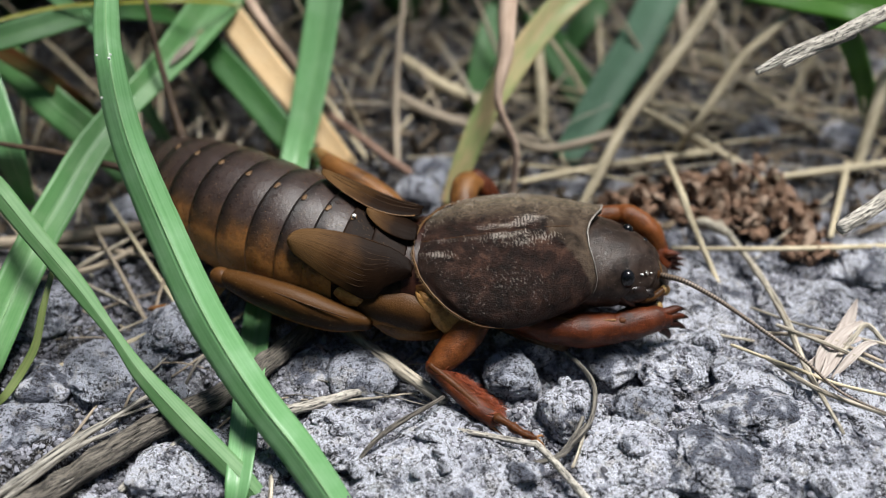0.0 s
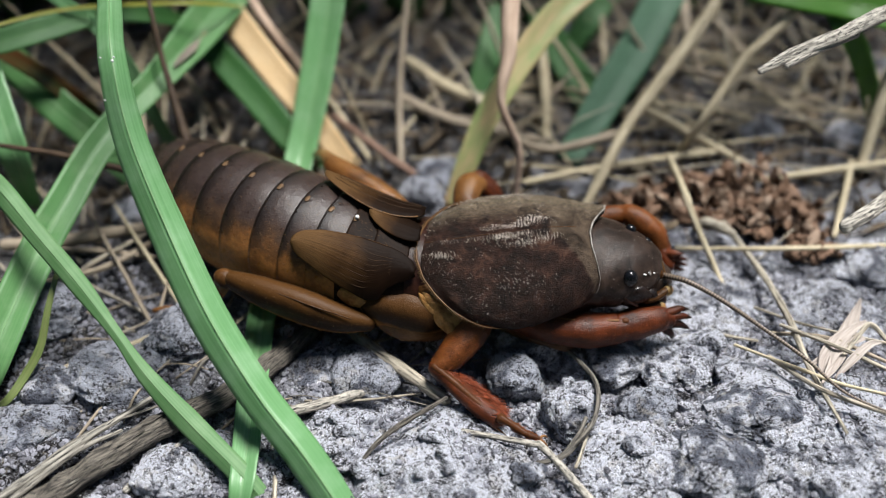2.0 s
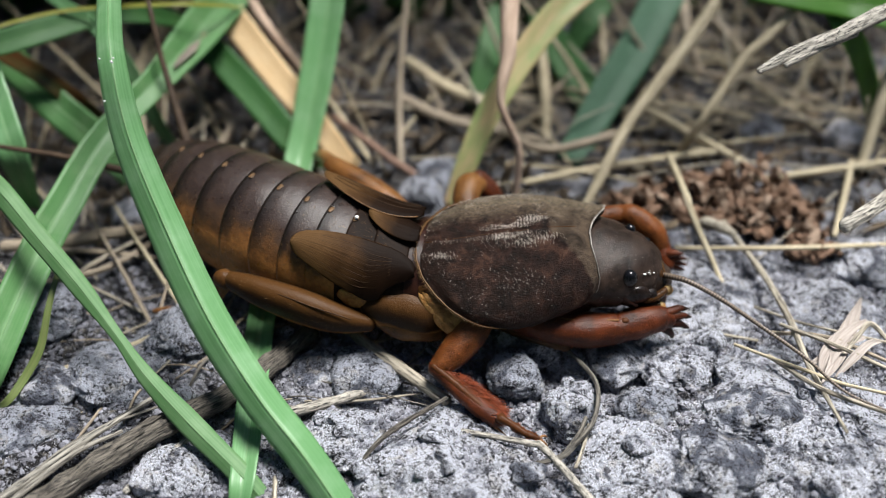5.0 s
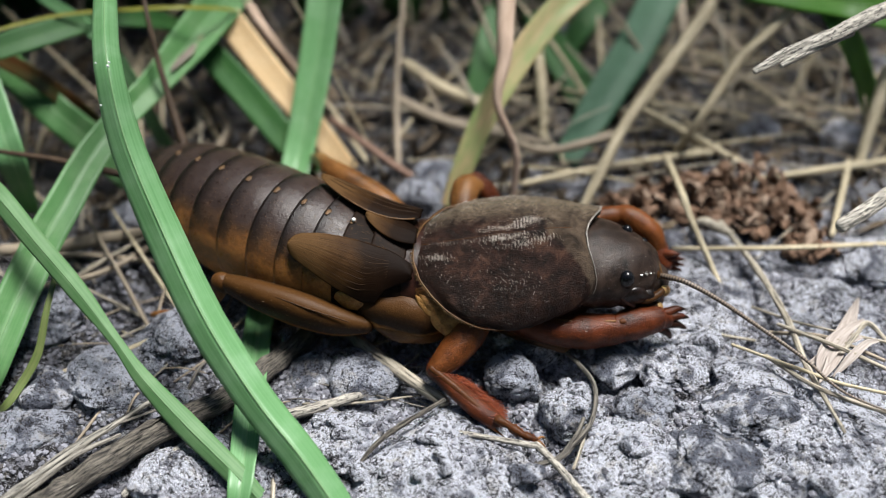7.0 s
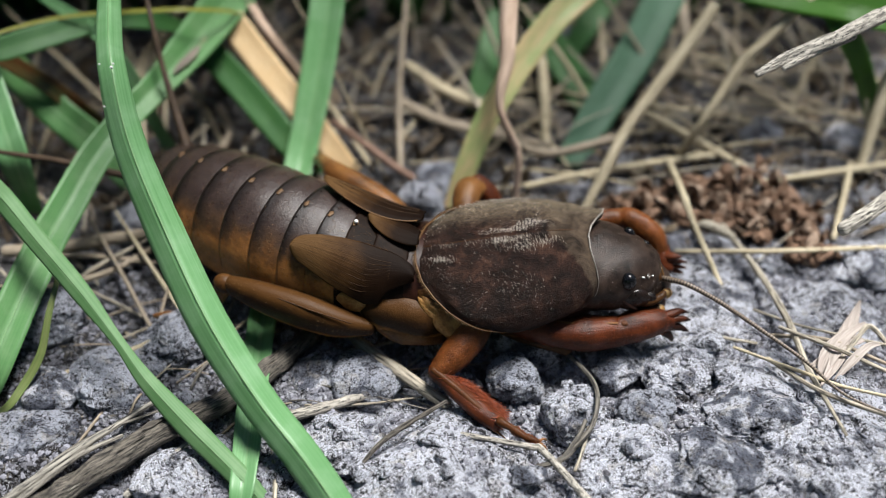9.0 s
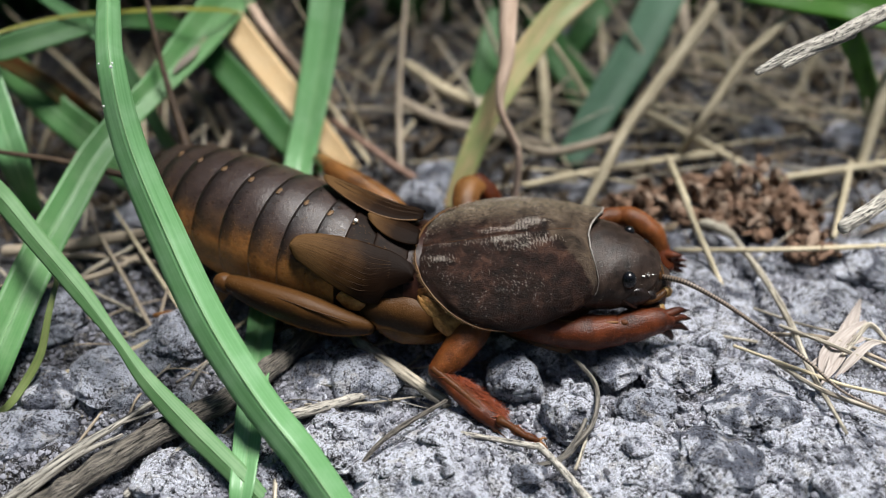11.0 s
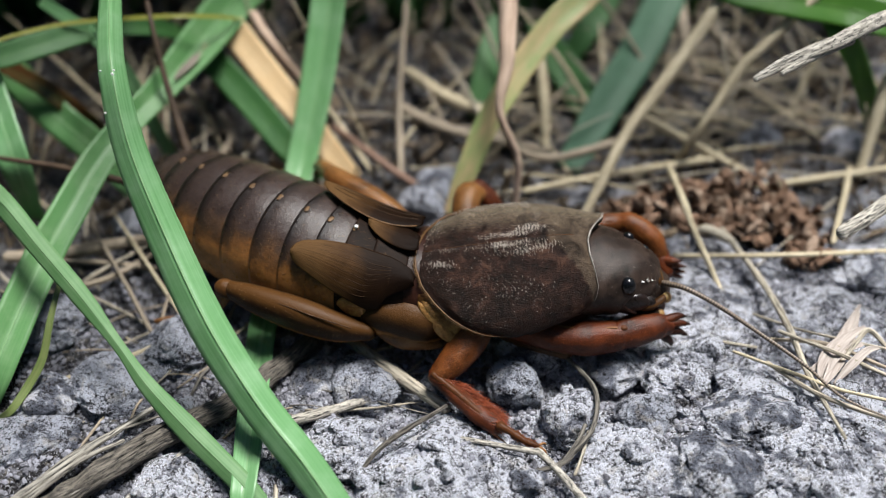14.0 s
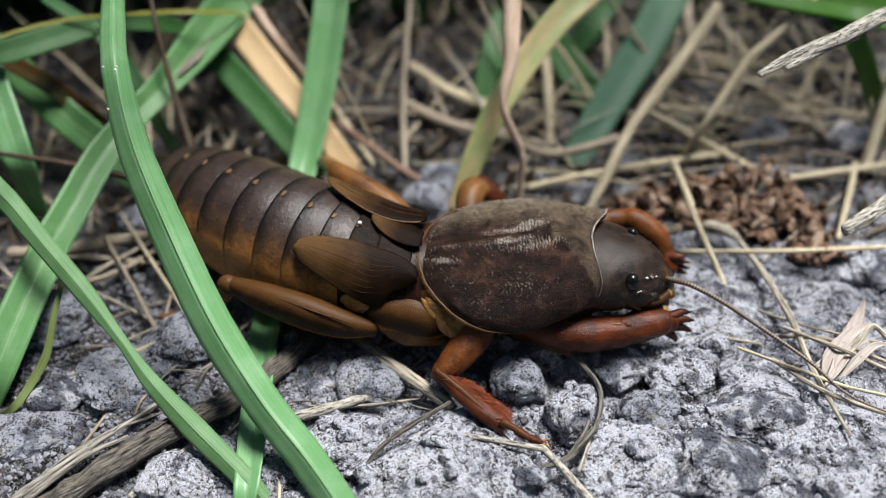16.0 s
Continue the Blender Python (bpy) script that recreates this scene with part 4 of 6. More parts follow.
# thorax behind the shield
body("thorax", limb([(-4.6, -2.0, 4.7, 7.3, 6.6), (-2.4, -2.4, 4.7, 7.8, 6.4), (0.5, -2.6, 4.5, 8.2, 6.2), (4.5, -2.7, 4.2, 8.6, 5.6), (8.6, -2.75, 4.2, 7.0, 5.0)], 24, 30), CLAW)
for c, r, ax, m in (((-2.7, -6.1, 4.0), (2.8, 1.3, 1.7), (1, -0.12, -0.18), THIGH), ((-2.5, -6.2, 3.1), (2.7, 1.2, 1.1), (1, -0.12, -0.1), AMBER), ((-1.0, -6.35, 5.0), (1.5, 0.6, 0.5), (0.5, -0.4, -0.75), CREAM), ((0.1, -7.1, 4.1), (1.1, 0.5, 0.6), (0.75, -0.35, -0.55), CREAM), ((-6.2, -5.8, 5.2), (1.0, 0.35, 0.75), (1, -0.2, -0.55), CREAM),
                    ((1.5, -6.2, 3.4), (1.5, 1.1, 1.4), (0.6, -0.4, -0.6), AMBER), ((-1.2, -5.7, 5.6), (0.9, 0.6, 1.0), (0.4, 0, -0.8), UMBER)):
    body("hip_joint", blob(c, r, 18, 26, axis=ax, lump=0.2, seed=c[0]), m)


body("neck_fold", limb([(-1.5, -5.9, 6.1, 0.4, 0.5), (-1.15, -6.3, 5.4, 0.9, 0.9), (-0.5, -6.6, 4.7, 1.3, 1.1), (0.4, -6.9, 4.1, 1.6, 1.2), (1.5, -7.0, 3.7, 1.3, 1.2)], 60, 20, up=(0, -1, 0.4), wave=0.35), CREAM, label="soft cream fold behind the shield")


# wings: leathery leaves lying on the back
def wing_fn(s0, s1, mid, half, lift, droop):
    def fn(u, v, out=0.0):
        s = s0 + (s1 - s0) * u
        w = half * (math.sin(math.pi * (0.10 + 0.90 * (1 - (1 - u) ** 1.0) ** 0.75)) ** 0.55 if u < 1 else 0.0)
        turn = mid(u) + (v - 0.5) * 2 * max(w, 0.6)
        q = torso(s, turn, lift + 0.18 * math.sin(v * math.pi) + droop * u + out)
        return q + np.array((0, 0, 0.008 * math.sin(v * 30)))
    return fn


WING_U = (0.0, 0.04, 0.14, 0.22, 0.275, 0.36, 0.47, 0.65, 0.82, 0.93, 0.975, 1.0)
WING_TOP = (42, 35, 29, 26, 25, 24, 23.5, 25, 28.5, 33, 36.5, 40.5)
WING_LOW = (48, 51, 56, 62, 74, 76, 71, 64, 57, 52.5, 49.5, 46)


def near_wing(u, v, out=0.0):
    """Leaf-shaped forewing draped over the near flank."""
    lo, hi = np.interp(u, WING_U, WING_TOP), np.interp(u, WING_U, WING_LOW)
    q = torso(0.05 + 0.288 * u, lo + (hi - lo) * v, 0.42 + 0.30 * u + 0.22 * math.sin(v * math.pi) + out)
    return q + np.array((0, 0, 0.006 * math.sin(v * 95) * min(1, u * 2)))


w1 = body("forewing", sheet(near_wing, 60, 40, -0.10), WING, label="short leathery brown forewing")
for k in range(7):
    v = 0.14 + 0.12 * k
    rows = [(*near_wing(u, 0.42 + (v - 0.42) * min(1, 0.25 + 1.4 * u), 0.085), 0.065 - 0.03 * u) for u in (0.2, 0.35, 0.5, 0.65, 0.8, 0.93)]
    body("vein", limb(rows, 24, 6), VEIN, w1)
body("wing_edge", limb([(*near_wing(u, 0.0, 0.03), 0.10) for u in np.linspace(0.05, 0.985, 16)], 50, 6), RIM, w1)
body("wing_edge", limb([(*near_wing(u, 1.0, 0.03), 0.07) for u in np.linspace(0.3, 0.985, 12)], 50, 6), RIM, w1)
far_wing = wing_fn(0.05, 0.37, lambda u: -30 + 2 * u, 22, 0.5, 0.25)
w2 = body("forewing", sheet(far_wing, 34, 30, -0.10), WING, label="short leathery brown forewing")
body("wing_edge", limb([(*far_wing(u, 1.0, 0.06), 0.13) for u in np.linspace(0.05, 0.97, 14)], 40, 6), RIM, w2)
for k in range(4):
    rows = [(*far_wing(u, 0.2 + 0.18 * k, 0.10), 0.07) for u in (0.05, 0.25, 0.5, 0.75, 0.9)]
    body("vein", limb(rows, 20, 6), VEIN, w2)
inner = wing_fn(0.05, 0.20, lambda u: 6 - 12 * u, 13, 0.34, 0.1)
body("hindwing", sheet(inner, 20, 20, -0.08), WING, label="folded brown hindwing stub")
body("droplet", blob(torso(0.225, 5, 0.45), (0.14, 0.14, 0.14), 8, 10), WATER, label="tiny white grain")

# near foreleg: broad digging leg
fore_s = limb([(4.6, -5.4, 3.2, 2.6, 2.4), (7.0, -6.2, 2.95, 2.4, 2.15), (9.2, -6.6, 2.85, 2.3, 2.3), (11.2, -6.55, 2.9, 2.0, 2.2), (12.1, -6.4, 2.95, 1.7, 1.8)], 40, 24, wave=0.10, power=2.3)
fore = body("foreleg", fore_s, RUST, label="broad rust-red digging foreleg")
fuzz(fore_s, 700, (0.10, 0.24), (1, 0, -0.2), RED_HAIR, fore, 21)
shin_s = limb([(11.6, -6.5, 2.9, 1.9, 2.1), (13.0, -6.1, 3.05, 2.1, 2.2), (14.4, -5.85, 3.05, 1.7, 1.9), (15.0, -5.8, 3.0, 1.1, 1.4)], 30, 24, wave=0.10)
body("shin", shin_s, RUST, fore)
fuzz(shin_s, 420, (0.08, 0.22), (1, 0, -0.1), RED_HAIR, fore, 22)
body("knee", blob((11.9, -6.65, 3.85), (0.30, 0.26, 0.18), 8, 10), UMBER_RED, fore)
body("leg_ridge", limb([(6.5, -6.3, 3.85, .22), (9.0, -6.75, 3.9, .24), (11.4, -6.75, 3.95, .18)], 18, 6), AMBER, fore)
body("trochanter", limb([(3.6, -5.0, 3.0, 2.4, 2.2), (5.6, -5.7, 2.4, 2.4, 2.0), (8.2, -6.6, 1.7, 1.6, 1.4)], 14, 14), UMBER, fore)
for a, b, c in (((14.9, -5.7, 3.5), (15.7, -5.5, 3.75), (16.3, -5.4, 3.6)), ((15.0, -5.8, 3.2), (15.9, -5.7, 3.25), (16.6, -5.6, 3.0)), ((15.0, -5.9, 2.8), (15.9, -5.9, 2.6), (16.5, -5.9, 2.2)),
                ((14.8, -6.0, 2.4), (15.3, -6.1, 1.9), (15.5, -6.1, 1.4))):
    body("claw", limb([(*a, 0.72), (*b, 0.48), (*c, 0.08)], 12, 10, wave=0.1), CLAW if a[2] < 3 else RUST, fore, "pointed black-tipped digging claw")
    body("claw_tip", limb([(*(np.array(b) * 0.55 + np.array(c) * 0.45), 0.40), (*c, 0.10)], 6, 8, round_b=False), CLAW, fore)

# far foreleg
far_fore = body("foreleg", limb([(8.6, 0.9, 4.6, 1.8, 1.9), (11.0, 1.8, 5.3, 1.6, 1.8), (12.4, 1.9, 5.5, 1.4, 1.5), (13.2, 1.7, 5.5, 1.7, 1.9), (14.6, 0.9, 4.8, 1.7, 1.9), (15.2, 0.3, 3.9, 1.4, 1.5)], 30, 20, wave=0.08), AMBER_RED, label="raised amber-brown digging foreleg")
for dx, dz in ((0.35, 0.75), (0.75, 0.35), (0.8, -0.1), (0.65, -0.5)):
    body("claw", limb([(15.3, -0.2, 3.4 + dz * 0.4, 0.7), (15.9 + dx * 0.4, -0.5, 3.3 + dz, 0.55), (16.3 + dx, -0.7, 3.2 + dz * 1.3, 0.08)], 10, 10), RUST, far_fore, "pointed red-brown digging claw")
body("shin", limb([(15.2, 0.4, 3.9, 1.5, 1.5), (15.4, -0.1, 3.3, 1.5, 1.7), (15.7, -0.5, 3.0, 1.2, 1.4)], 10, 14), RUST, far_fore)

# near middle leg
mid_s = limb([(2.6, -5.6, 4.2, 2.0, 2.2), (1.7, -7.2, 3.6, 2.4, 2.3), (0.5, -8.5, 2.75, 2.2, 1.9), (-0.5, -9.3, 2.2, 1.4, 1.4)], 22, 18, wave=0.06)
mid_leg = body("middle_leg", mid_s, AMBER_RED, label="rust-red walking leg with spiny shin")
fuzz(mid_s, 350, (0.08, 0.22), (-0.4, -0.5, -0.6), RED_HAIR, mid_leg, 25)
body("shin", limb([(-0.75, -9.35, 2.3, 1.0, 1.0), (0.6, -10.4, 1.7, 1.2, 1.1), (2.2, -11.5, 0.9, 1.45, 1.2), (3.4, -12.2, 0.4, 1.3, 1.0)], 18, 14), RUST, mid_leg, "hairy rust-red shin")
body("shin_ridge", limb([(-0.8, -9.5, 2.6, .5), (0.7, -10.6, 2.0, .55), (2.3, -11.7, 1.2, .5), (3.4, -12.3, 0.55, .3)], 18, 8), UMBER_RED, mid_leg)
FOOT = [(3.5, -12.5, 0.95, 0.70), (4.15, -12.95, 0.95, 0.46), (4.45, -13.15, 0.85, 0.62), (5.0, -13.5, 0.75, 0.42), (5.25, -13.6, 0.68, 0.52), (5.9, -13.8, 0.55, 0.34)]
body("foot", limb(FOOT, 36, 12, wave=0.22), UMBER_RED, mid_leg, "jointed brown bristly foot")
for dy in (-0.25, 0.28):
    body("claw", limb([(5.85, -13.8, 0.55, 0.2), (6.25, -13.85 + dy, 0.55, 0.15), (6.5, -13.9 + dy * 1.4, 0.25, 0.04)], 8, 6), AMBER, mid_leg)
toes = Shape()
for q in spline(FOOT, 46):
    for _ in range(5):
        d = unit(np.array((0.7, -0.4, -0.2)) + np.array([rnd.gauss(0, 0.5) for _ in range(3)]))
        hair(toes, q[:3] + d * q[3] * 0.3, d, unit(np.cross(d, (0.2, 0.5, 0.8))), rnd.uniform(0.2, 0.5), 0.016)
tagged(body("bristles", toes, RED_HAIR, mid_leg, "fine brown foot bristles"), kind="stuff")
spikes = Shape()
for k in range(420):
    t = rnd.uniform(0.1, 1.0) if k % 3 else rnd.uniform(0.55, 1.0)
    o = np.array((-0.75, -9.35, 2.3)) * (1 - t) + np.array((3.5, -12.25, 0.4)) * t
    d = unit(np.array((0.85, -0.15, -0.15)) + np.array([rnd.uniform(-0.6, 0.6) for _ in range(3)]))
    o = o + unit(np.cross(d, (0.6, -0.5, -0.3))) * rnd.choice((-1, 1, 1)) * rnd.uniform(0.3, 0.6)
    limb([(*o, 0.055), (*(o + d * rnd.uniform(0.4, 0.9)), 0.012)], 3, 4, round_a=False, round_b=False, shape=spikes)
for k in range(420):
    t = rnd.random() ** 0.8
    o = np.array((0.4, -10.1, 2.1)) * (1 - t) + np.array((3.3, -11.9, 0.75)) * t + np.array((0.30, 0.42, 0.05)) * rnd.uniform(0.4, 1.25)
    d = unit(np.array((0.8, -0.28, -0.28)) + np.array([rnd.gauss(0, 0.16) for _ in range(3)]))
    limb([(*o, 0.05), (*(o + d * rnd.uniform(0.5, 1.0)), 0.012)], 3, 4, round_a=False, round_b=False, shape=spikes)
tagged(body("bristles", spikes, RED_HAIR, mid_leg, "stiff red shin bristles"), kind="stuff")
for a, b in (((3.0, -12.3, 0.5), (4.2, -12.2, 0.15)), ((3.2, -11.8, 0.6), (4.1, -11.5, 0.4)), ((3.0, -12.6, 0.4), (3.9, -13.0, -0.2))):
    body("spur", limb([(*a, 0.26), (*b, 0.05)], 6, 8), AMBER, mid_leg)

# far middle leg: knee above the shield's far side
far_mid = body("middle_leg", limb([(2.2, 1.6, 3.2, 1.9, 1.8), (1.5, 4.2, 4.4, 2.0, 1.9), (1.7, 5.8, 4.9, 2.1, 1.8), (2.4, 6.6, 4.6, 1.9, 1.6)], 18, 16), AMBER, label="bent amber-brown walking leg")
body("shin", limb([(2.3, 6.7, 4.8, 1.6, 1.6), (3.4, 6.3, 3.8, 1.6, 1.5), (4.2, 5.8, 2.0, 1.1, 1.1), (4.8, 5.5, 0.1, .7, .7)], 16, 14), RUST, far_mid)

# hind legs
thigh_s = limb([(-5.2, -6.6, 3.6, 1.1, 1.3), (-7.2, -6.4, 3.9, 1.9, 2.4), (-9.6, -5.8, 4.4, 2.2, 3.0), (-12.4, -4.9, 4.9, 1.9, 2.5), (-14.4, -4.1, 5.2, 1.3, 1.5)], 30, 22, up=(0, -0.25, 1))
hind = body("hind_leg", thigh_s, THIGH, label="stout dark brown hind leg with amber edge")
fuzz(thigh_s, 700, (0.08, 0.2), (-1, 0.3, 0), GOLD_HAIR, hind, 23)
body("thigh_ridge", limb([(-6.2, -7.25, 4.7, .10), (-8.6, -6.85, 5.45, .12), (-11.4, -5.85, 5.85, .12), (-14.2, -4.55, 5.65, .08)], 24, 6), UMBER, hind)
body("knee", blob((-14.9, -3.95, 5.15), (0.85, 0.7, 0.75), 10, 14, axis=(-0.9, 0.3, 0.2)), UMBER, hind)
body("shin", limb([(-15.0, -4.0, 4.9, 1.2, 1.2), (-15.9, -3.8, 3.4, 1.1, 1.1), (-16.9, -3.4, 1.7, 1.1, 1.0), (-17.6, -3.2, 0.9, .9, .9)], 16, 12), AMBER, hind)
body("foot", limb([(-17.4, -3.2, 0.9, .9), (-18.6, -2.9, 0.75, .8), (-20.0, -2.6, 0.6, .65), (-21.0, -2.4, 0.35, .3)], 14, 10), AMBER, hind, "jointed amber foot")
far_hind = body("hind_leg", limb([(-2.4, 2.6, 3.6, 2.0, 2.6), (-4.6, 4.6, 4.4, 2.3, 3.0), (-6.9, 6.3, 5.0, 2.1, 2.6), (-8.6, 7.9, 5.3, 1.5, 1.7)], 24, 20), AMBER, label="stout amber-brown hind leg")
body("shin", limb([(-8.4, 7.7, 5.3, 1.3, 1.3), (-9.2, 9.6, 4.6, 1.1, 1.1), (-10.2, 12.4, 2.6, 1.0, 1.0), (-11.0, 14.2, 0.4, .8, .8)], 16, 12), AMBER, far_hind)


# ---------------------------------------------------------------- green blades
def blade(rows, mat, label, rib=True, dust=(), **kw):
    s = ribbon(rows, seed=rows[0][0], **kw)
    ob = thing("grass_blade", s, mat, label, "grass", "grass blades round the insect")
    if rib:
        base = min(s.v, key=lambda q: q[2])
        p = spline(rows, 60)
        f = np.array(kw.get("face", (0, -0.7, 0.7)))
        rr = [(*(q[:3] - unit(f) * 0.02), 0.04 + 0.035 * q[3]) for q in p]
        part("midrib", limb(rr, 60, 6), RIB if mat in (GREEN, GREEN_SPOT) else mat, ob, "raised midrib", base=base)
    for k, (q, d) in enumerate(dust):
        part("dust_speck", blob(q, (d, d * 0.8, d), 6, 8, lump=0.4, seed=k), WATER, ob, base=min(s.v, key=lambda w: w[2]))
    return ob


blade([(-25.3, 24.4, 17.0, 1.16), (-23.3, 13.1, 19.3, 1.42), (-21.9, 6.7, 20.0, 1.61), (-20.8, 1.7, 19.0, 1.76), (-19.7, -1.7, 15.5, 2.11), (-17.4, -5.7, 11.5, 2.39), (-14.6, -10.1, 8.0, 2.50), (-11.5, -13.8, 5.0, 2.34), (-8.7, -16.6, 3.0, 2.32), (-6.8, -18.6, 1.2, 2.24), (-5.3, -20.2, -0.5, 1.70)], GREEN, "long fresh green blade arching over the insect", dust=(((-20.5, 0.9, 19.4), 0.10), ((-21.4, 1.4, 19.3), 0.07), ((-21.0, -0.7, 17.6), 0.07), ((-20.5, 1.3, 19.4), 0.07)), fold=-0.8, n=70, face=(0.25, -0.7, 0.65))
blade([(-33.3, 2.7, 13.0, 1.5), (-30.7, -0.1, 11.4, 1.6), (-29.3, -1.0, 10.0, 1.55), (-26.9, -3.3, 8.5, 1.4), (-23.9, -6.2, 7.0, 1.32), (-21.1, -9.1, 5.3, 0.79), (-19.1, -11.3, 4.0, 1.14), (-16.4, -13.7, 2.6, 1.55), (-14.1, -15.6, 1.6, 1.47), (-12.3, -17.1, 0.8, 1.39), (-10.5, -18.6, -0.6, 1.04)], SLENDER, "slender twisted green grass blade", fold=-0.5, n=70, face=(0.3, -0.7, 0.6))
spotted = blade([(-31.7, -9.5, -0.5, 2.09), (-30.3, -7.8, 2.2, 2.64), (-28.4, -1.0, 5.0, 2.6), (-27.0, 2.7, 6.5, 2.5), (-25.8, 6.8, 7.5, 2.35), (-24.2, 10.7, 8.2, 2.2), (-22.5, 14.2, 8.6, 2.3), (-20.5, 19.5, 9.0, 3.2), (-18.4, 25.8, 9.4, 3.6), (-15.9, 33.1, 9.4, 3.54)], GREEN_SPOT, "broad spotted green blade behind the insect", fold=0.35, n=70, face=(0.2, -0.75, 0.6))
part("blemish", ribbon([(-21.3, 15.6, 8.95, 0.2), (-20.8, 16.6, 9.12, 0.5), (-20.2, 17.8, 9.2, 0.6), (-19.8, 19.0, 9.25, 0.2)], fold=0.05, n=16, face=(0.2, -0.75, 0.6), thick=0.06), fibrous("brown_blemish", (0.04, 0.032, 0.022), (0.36, 0.32, 0.25), (0.13, 0.10, 0.07), gap=0.8, vein=2.0), spotted, "brown dried blemish", base=[q / MM for q in spotted.location])
blade([(-12.8, -18.6, -0.3, 1.04), (-12.5, -16.8, 0.9, 1.60), (-12.7, -10.7, 1.0, 1.93), (-13.0, -3.3, 0.6, 2.00), (-12.7, 4.9, 0.5, 2.16), (-11.8, 12.3, 2.0, 2.36), (-10.6, 17.1, 6.0, 2.65), (-9.5, 21.8, 11.0, 2.83), (-8.8, 24.5, 15.0, 2.63)], GREEN, "ribbed green blade lying beneath the insect", fold=0.42, n=70, face=(0, -0.6, 0.8))
blade([(-21.7, 24.0, 7.5, 2.20), (-16.5, 18.5, 5.0, 2.43), (-13.0, 14.7, 3.0, 2.30), (-10.0, 13.2, -0.3, 1.86)], GREEN_DEEP, "dark green blade among dense grass", fold=0.15)
blade([(-18.2, 24.1, 8.5, 2.38), (-14.8, 20.3, 6.0, 2.35), (-11.3, 16.7, 3.5, 2.14), (-7.7, 13.8, -0.2, 1.68)], TAN_BLADE, "bleached tan dry grass blade", fold=0.10)
blade([(12.5, 22.7, 13.0, 2.09), (11.2, 21.8, 12.0, 2.27), (9.1, 20.1, 11.0, 2.25), (6.5, 17.5, 9.0, 2.15), (3.6, 14.0, 6.0, 1.96), (1.8, 11.4, 3.0, 1.79), (0.4, 9.2, -0.4, 1.53)], GREEN_YELLOW, "yellowing arched grass blade", fold=0.18)
blade([(21.4, 35.1, 6.0, 3.68), (17.4, 26.8, 4.0, 3.51), (14.1, 21.2, 2.5, 3.21), (10.2, 15.1, -0.3, 2.37)], BLUE_GREEN, "broad blue-green blade among dry litter", fold=0.12)
blade([(4.9, 30.8, 5.0, 1.85), (3.8, 26.5, 3.0, 2.32), (2.6, 22.6, -0.3, 1.81)], GREEN_DEEP, "dull green blade behind yellowing blade", fold=0.15)
blade([(16.0, 36.5, 4.0, 2.16), (13.5, 32.1, 3.0, 2.31), (10.6, 29.6, -0.3, 1.59)], GREEN_DEEP, "dull green blade deep in litter", fold=0.15)
blade([(8.4, 32.3, 3.5, 1.78), (11.1, 25.3, 2.0, 3.02), (13.6, 20.5, -0.3, 2.47)], GREEN_DEEP, "short green blade among dry litter", fold=0.15)
blade([(18.3, 23.2, 14.0, 1.62), (22.9, 20.5, 13.5, 2.66), (27.2, 19.7, 13.0, 3.09), (31.9, 19.7, 12.0, 3.12), (36.4, 18.8, 11.0, 2.94), (45.5, 23.5, 5.0, 2.91), (52.5, 29.0, -0.5, 2.11)], GREEN_LIME, "wide bright green drooping grass blade", fold=0.12)
blade([(-37.0, 18.2, 9.6, 1.08), (-35.1, 17.5, 9.0, 1.34), (-31.8, 15.8, 8.0, 1.51), (-29.4, 15.8, 5.0, 1.55), (-27.8, 18.1, -0.3, 1.45)], RED_BLADE, "reddish brown withering grass blade", fold=0.15)
blade([(-38.7, 22.3, 8.0, 2.35), (-35.2, 18.8, 7.0, 2.76), (-31.2, 14.8, 6.0, 2.69), (-27.9, 13.6, 3.0, 2.73), (-24.7, 12.2, -0.3, 2.31)], GREEN_SPOT, "broad pale-spotted green grass blade", fold=0.15)
blade([(-38.8, 20.1, 13.0, 1.33), (-36.3, 16.0, 11.0, 2.18), (-34.4, 12.1, 9.0, 2.48), (-32.6, 8.4, 6.0, 2.38), (-33.1, 9.4, -0.3, 1.81)], GREEN, "green blade leaning beside twisted blade", fold=0.15)
blade([(-32.7, 21.8, 12.5, 0.90), (-27.4, 18.0, 11.0, 1.06), (-25.1, 16.6, 8.0, 1.08), (-23.9, 16.0, 4.0, 1.11), (-22.9, 16.2, -0.3, 1.05)], GREEN, "narrow green blade behind arching blade", fold=0.2)
blade([(-26.1, -3.4, 6.0, 0.30), (-26.5, -6.0, 4.6, 0.45), (-27.0, -7.9, 2.8, 0.56), (-27.9, -9.3, 1.6, 0.60), (-28.9, -10.8, 0.8, 0.52), (-30.1, -10.7, -0.2, 0.37)], OLIVE, "thin yellow-green hooked grass stem", fold=0.1)
blade([(-35.8, 14.1, 12.0, 1.27), (-33.8, 14.4, 12.0, 1.87), (-30.5, 16.4, 12.0, 1.99), (-26.8, 20.1, 11.0, 1.62), (-23.1, 24.1, 8.0, 1.43), (-21.9, 33.3, -0.2, 0.87)], GREEN_DEEP, "long dark green drooping grass blade", rib=False, fold=0.15)
blade([(29.7, 23.6, 12.0, 1.84), (31.1, 19.2, 11.0, 1.97), (33.2, 18.6, 8.0, 2.01), (35.3, 19.1, 4.0, 1.89), (37.2, 19.3, -0.3, 1.47)], GREEN_LIME, "green blade bending down behind broken stem", fold=0.12)
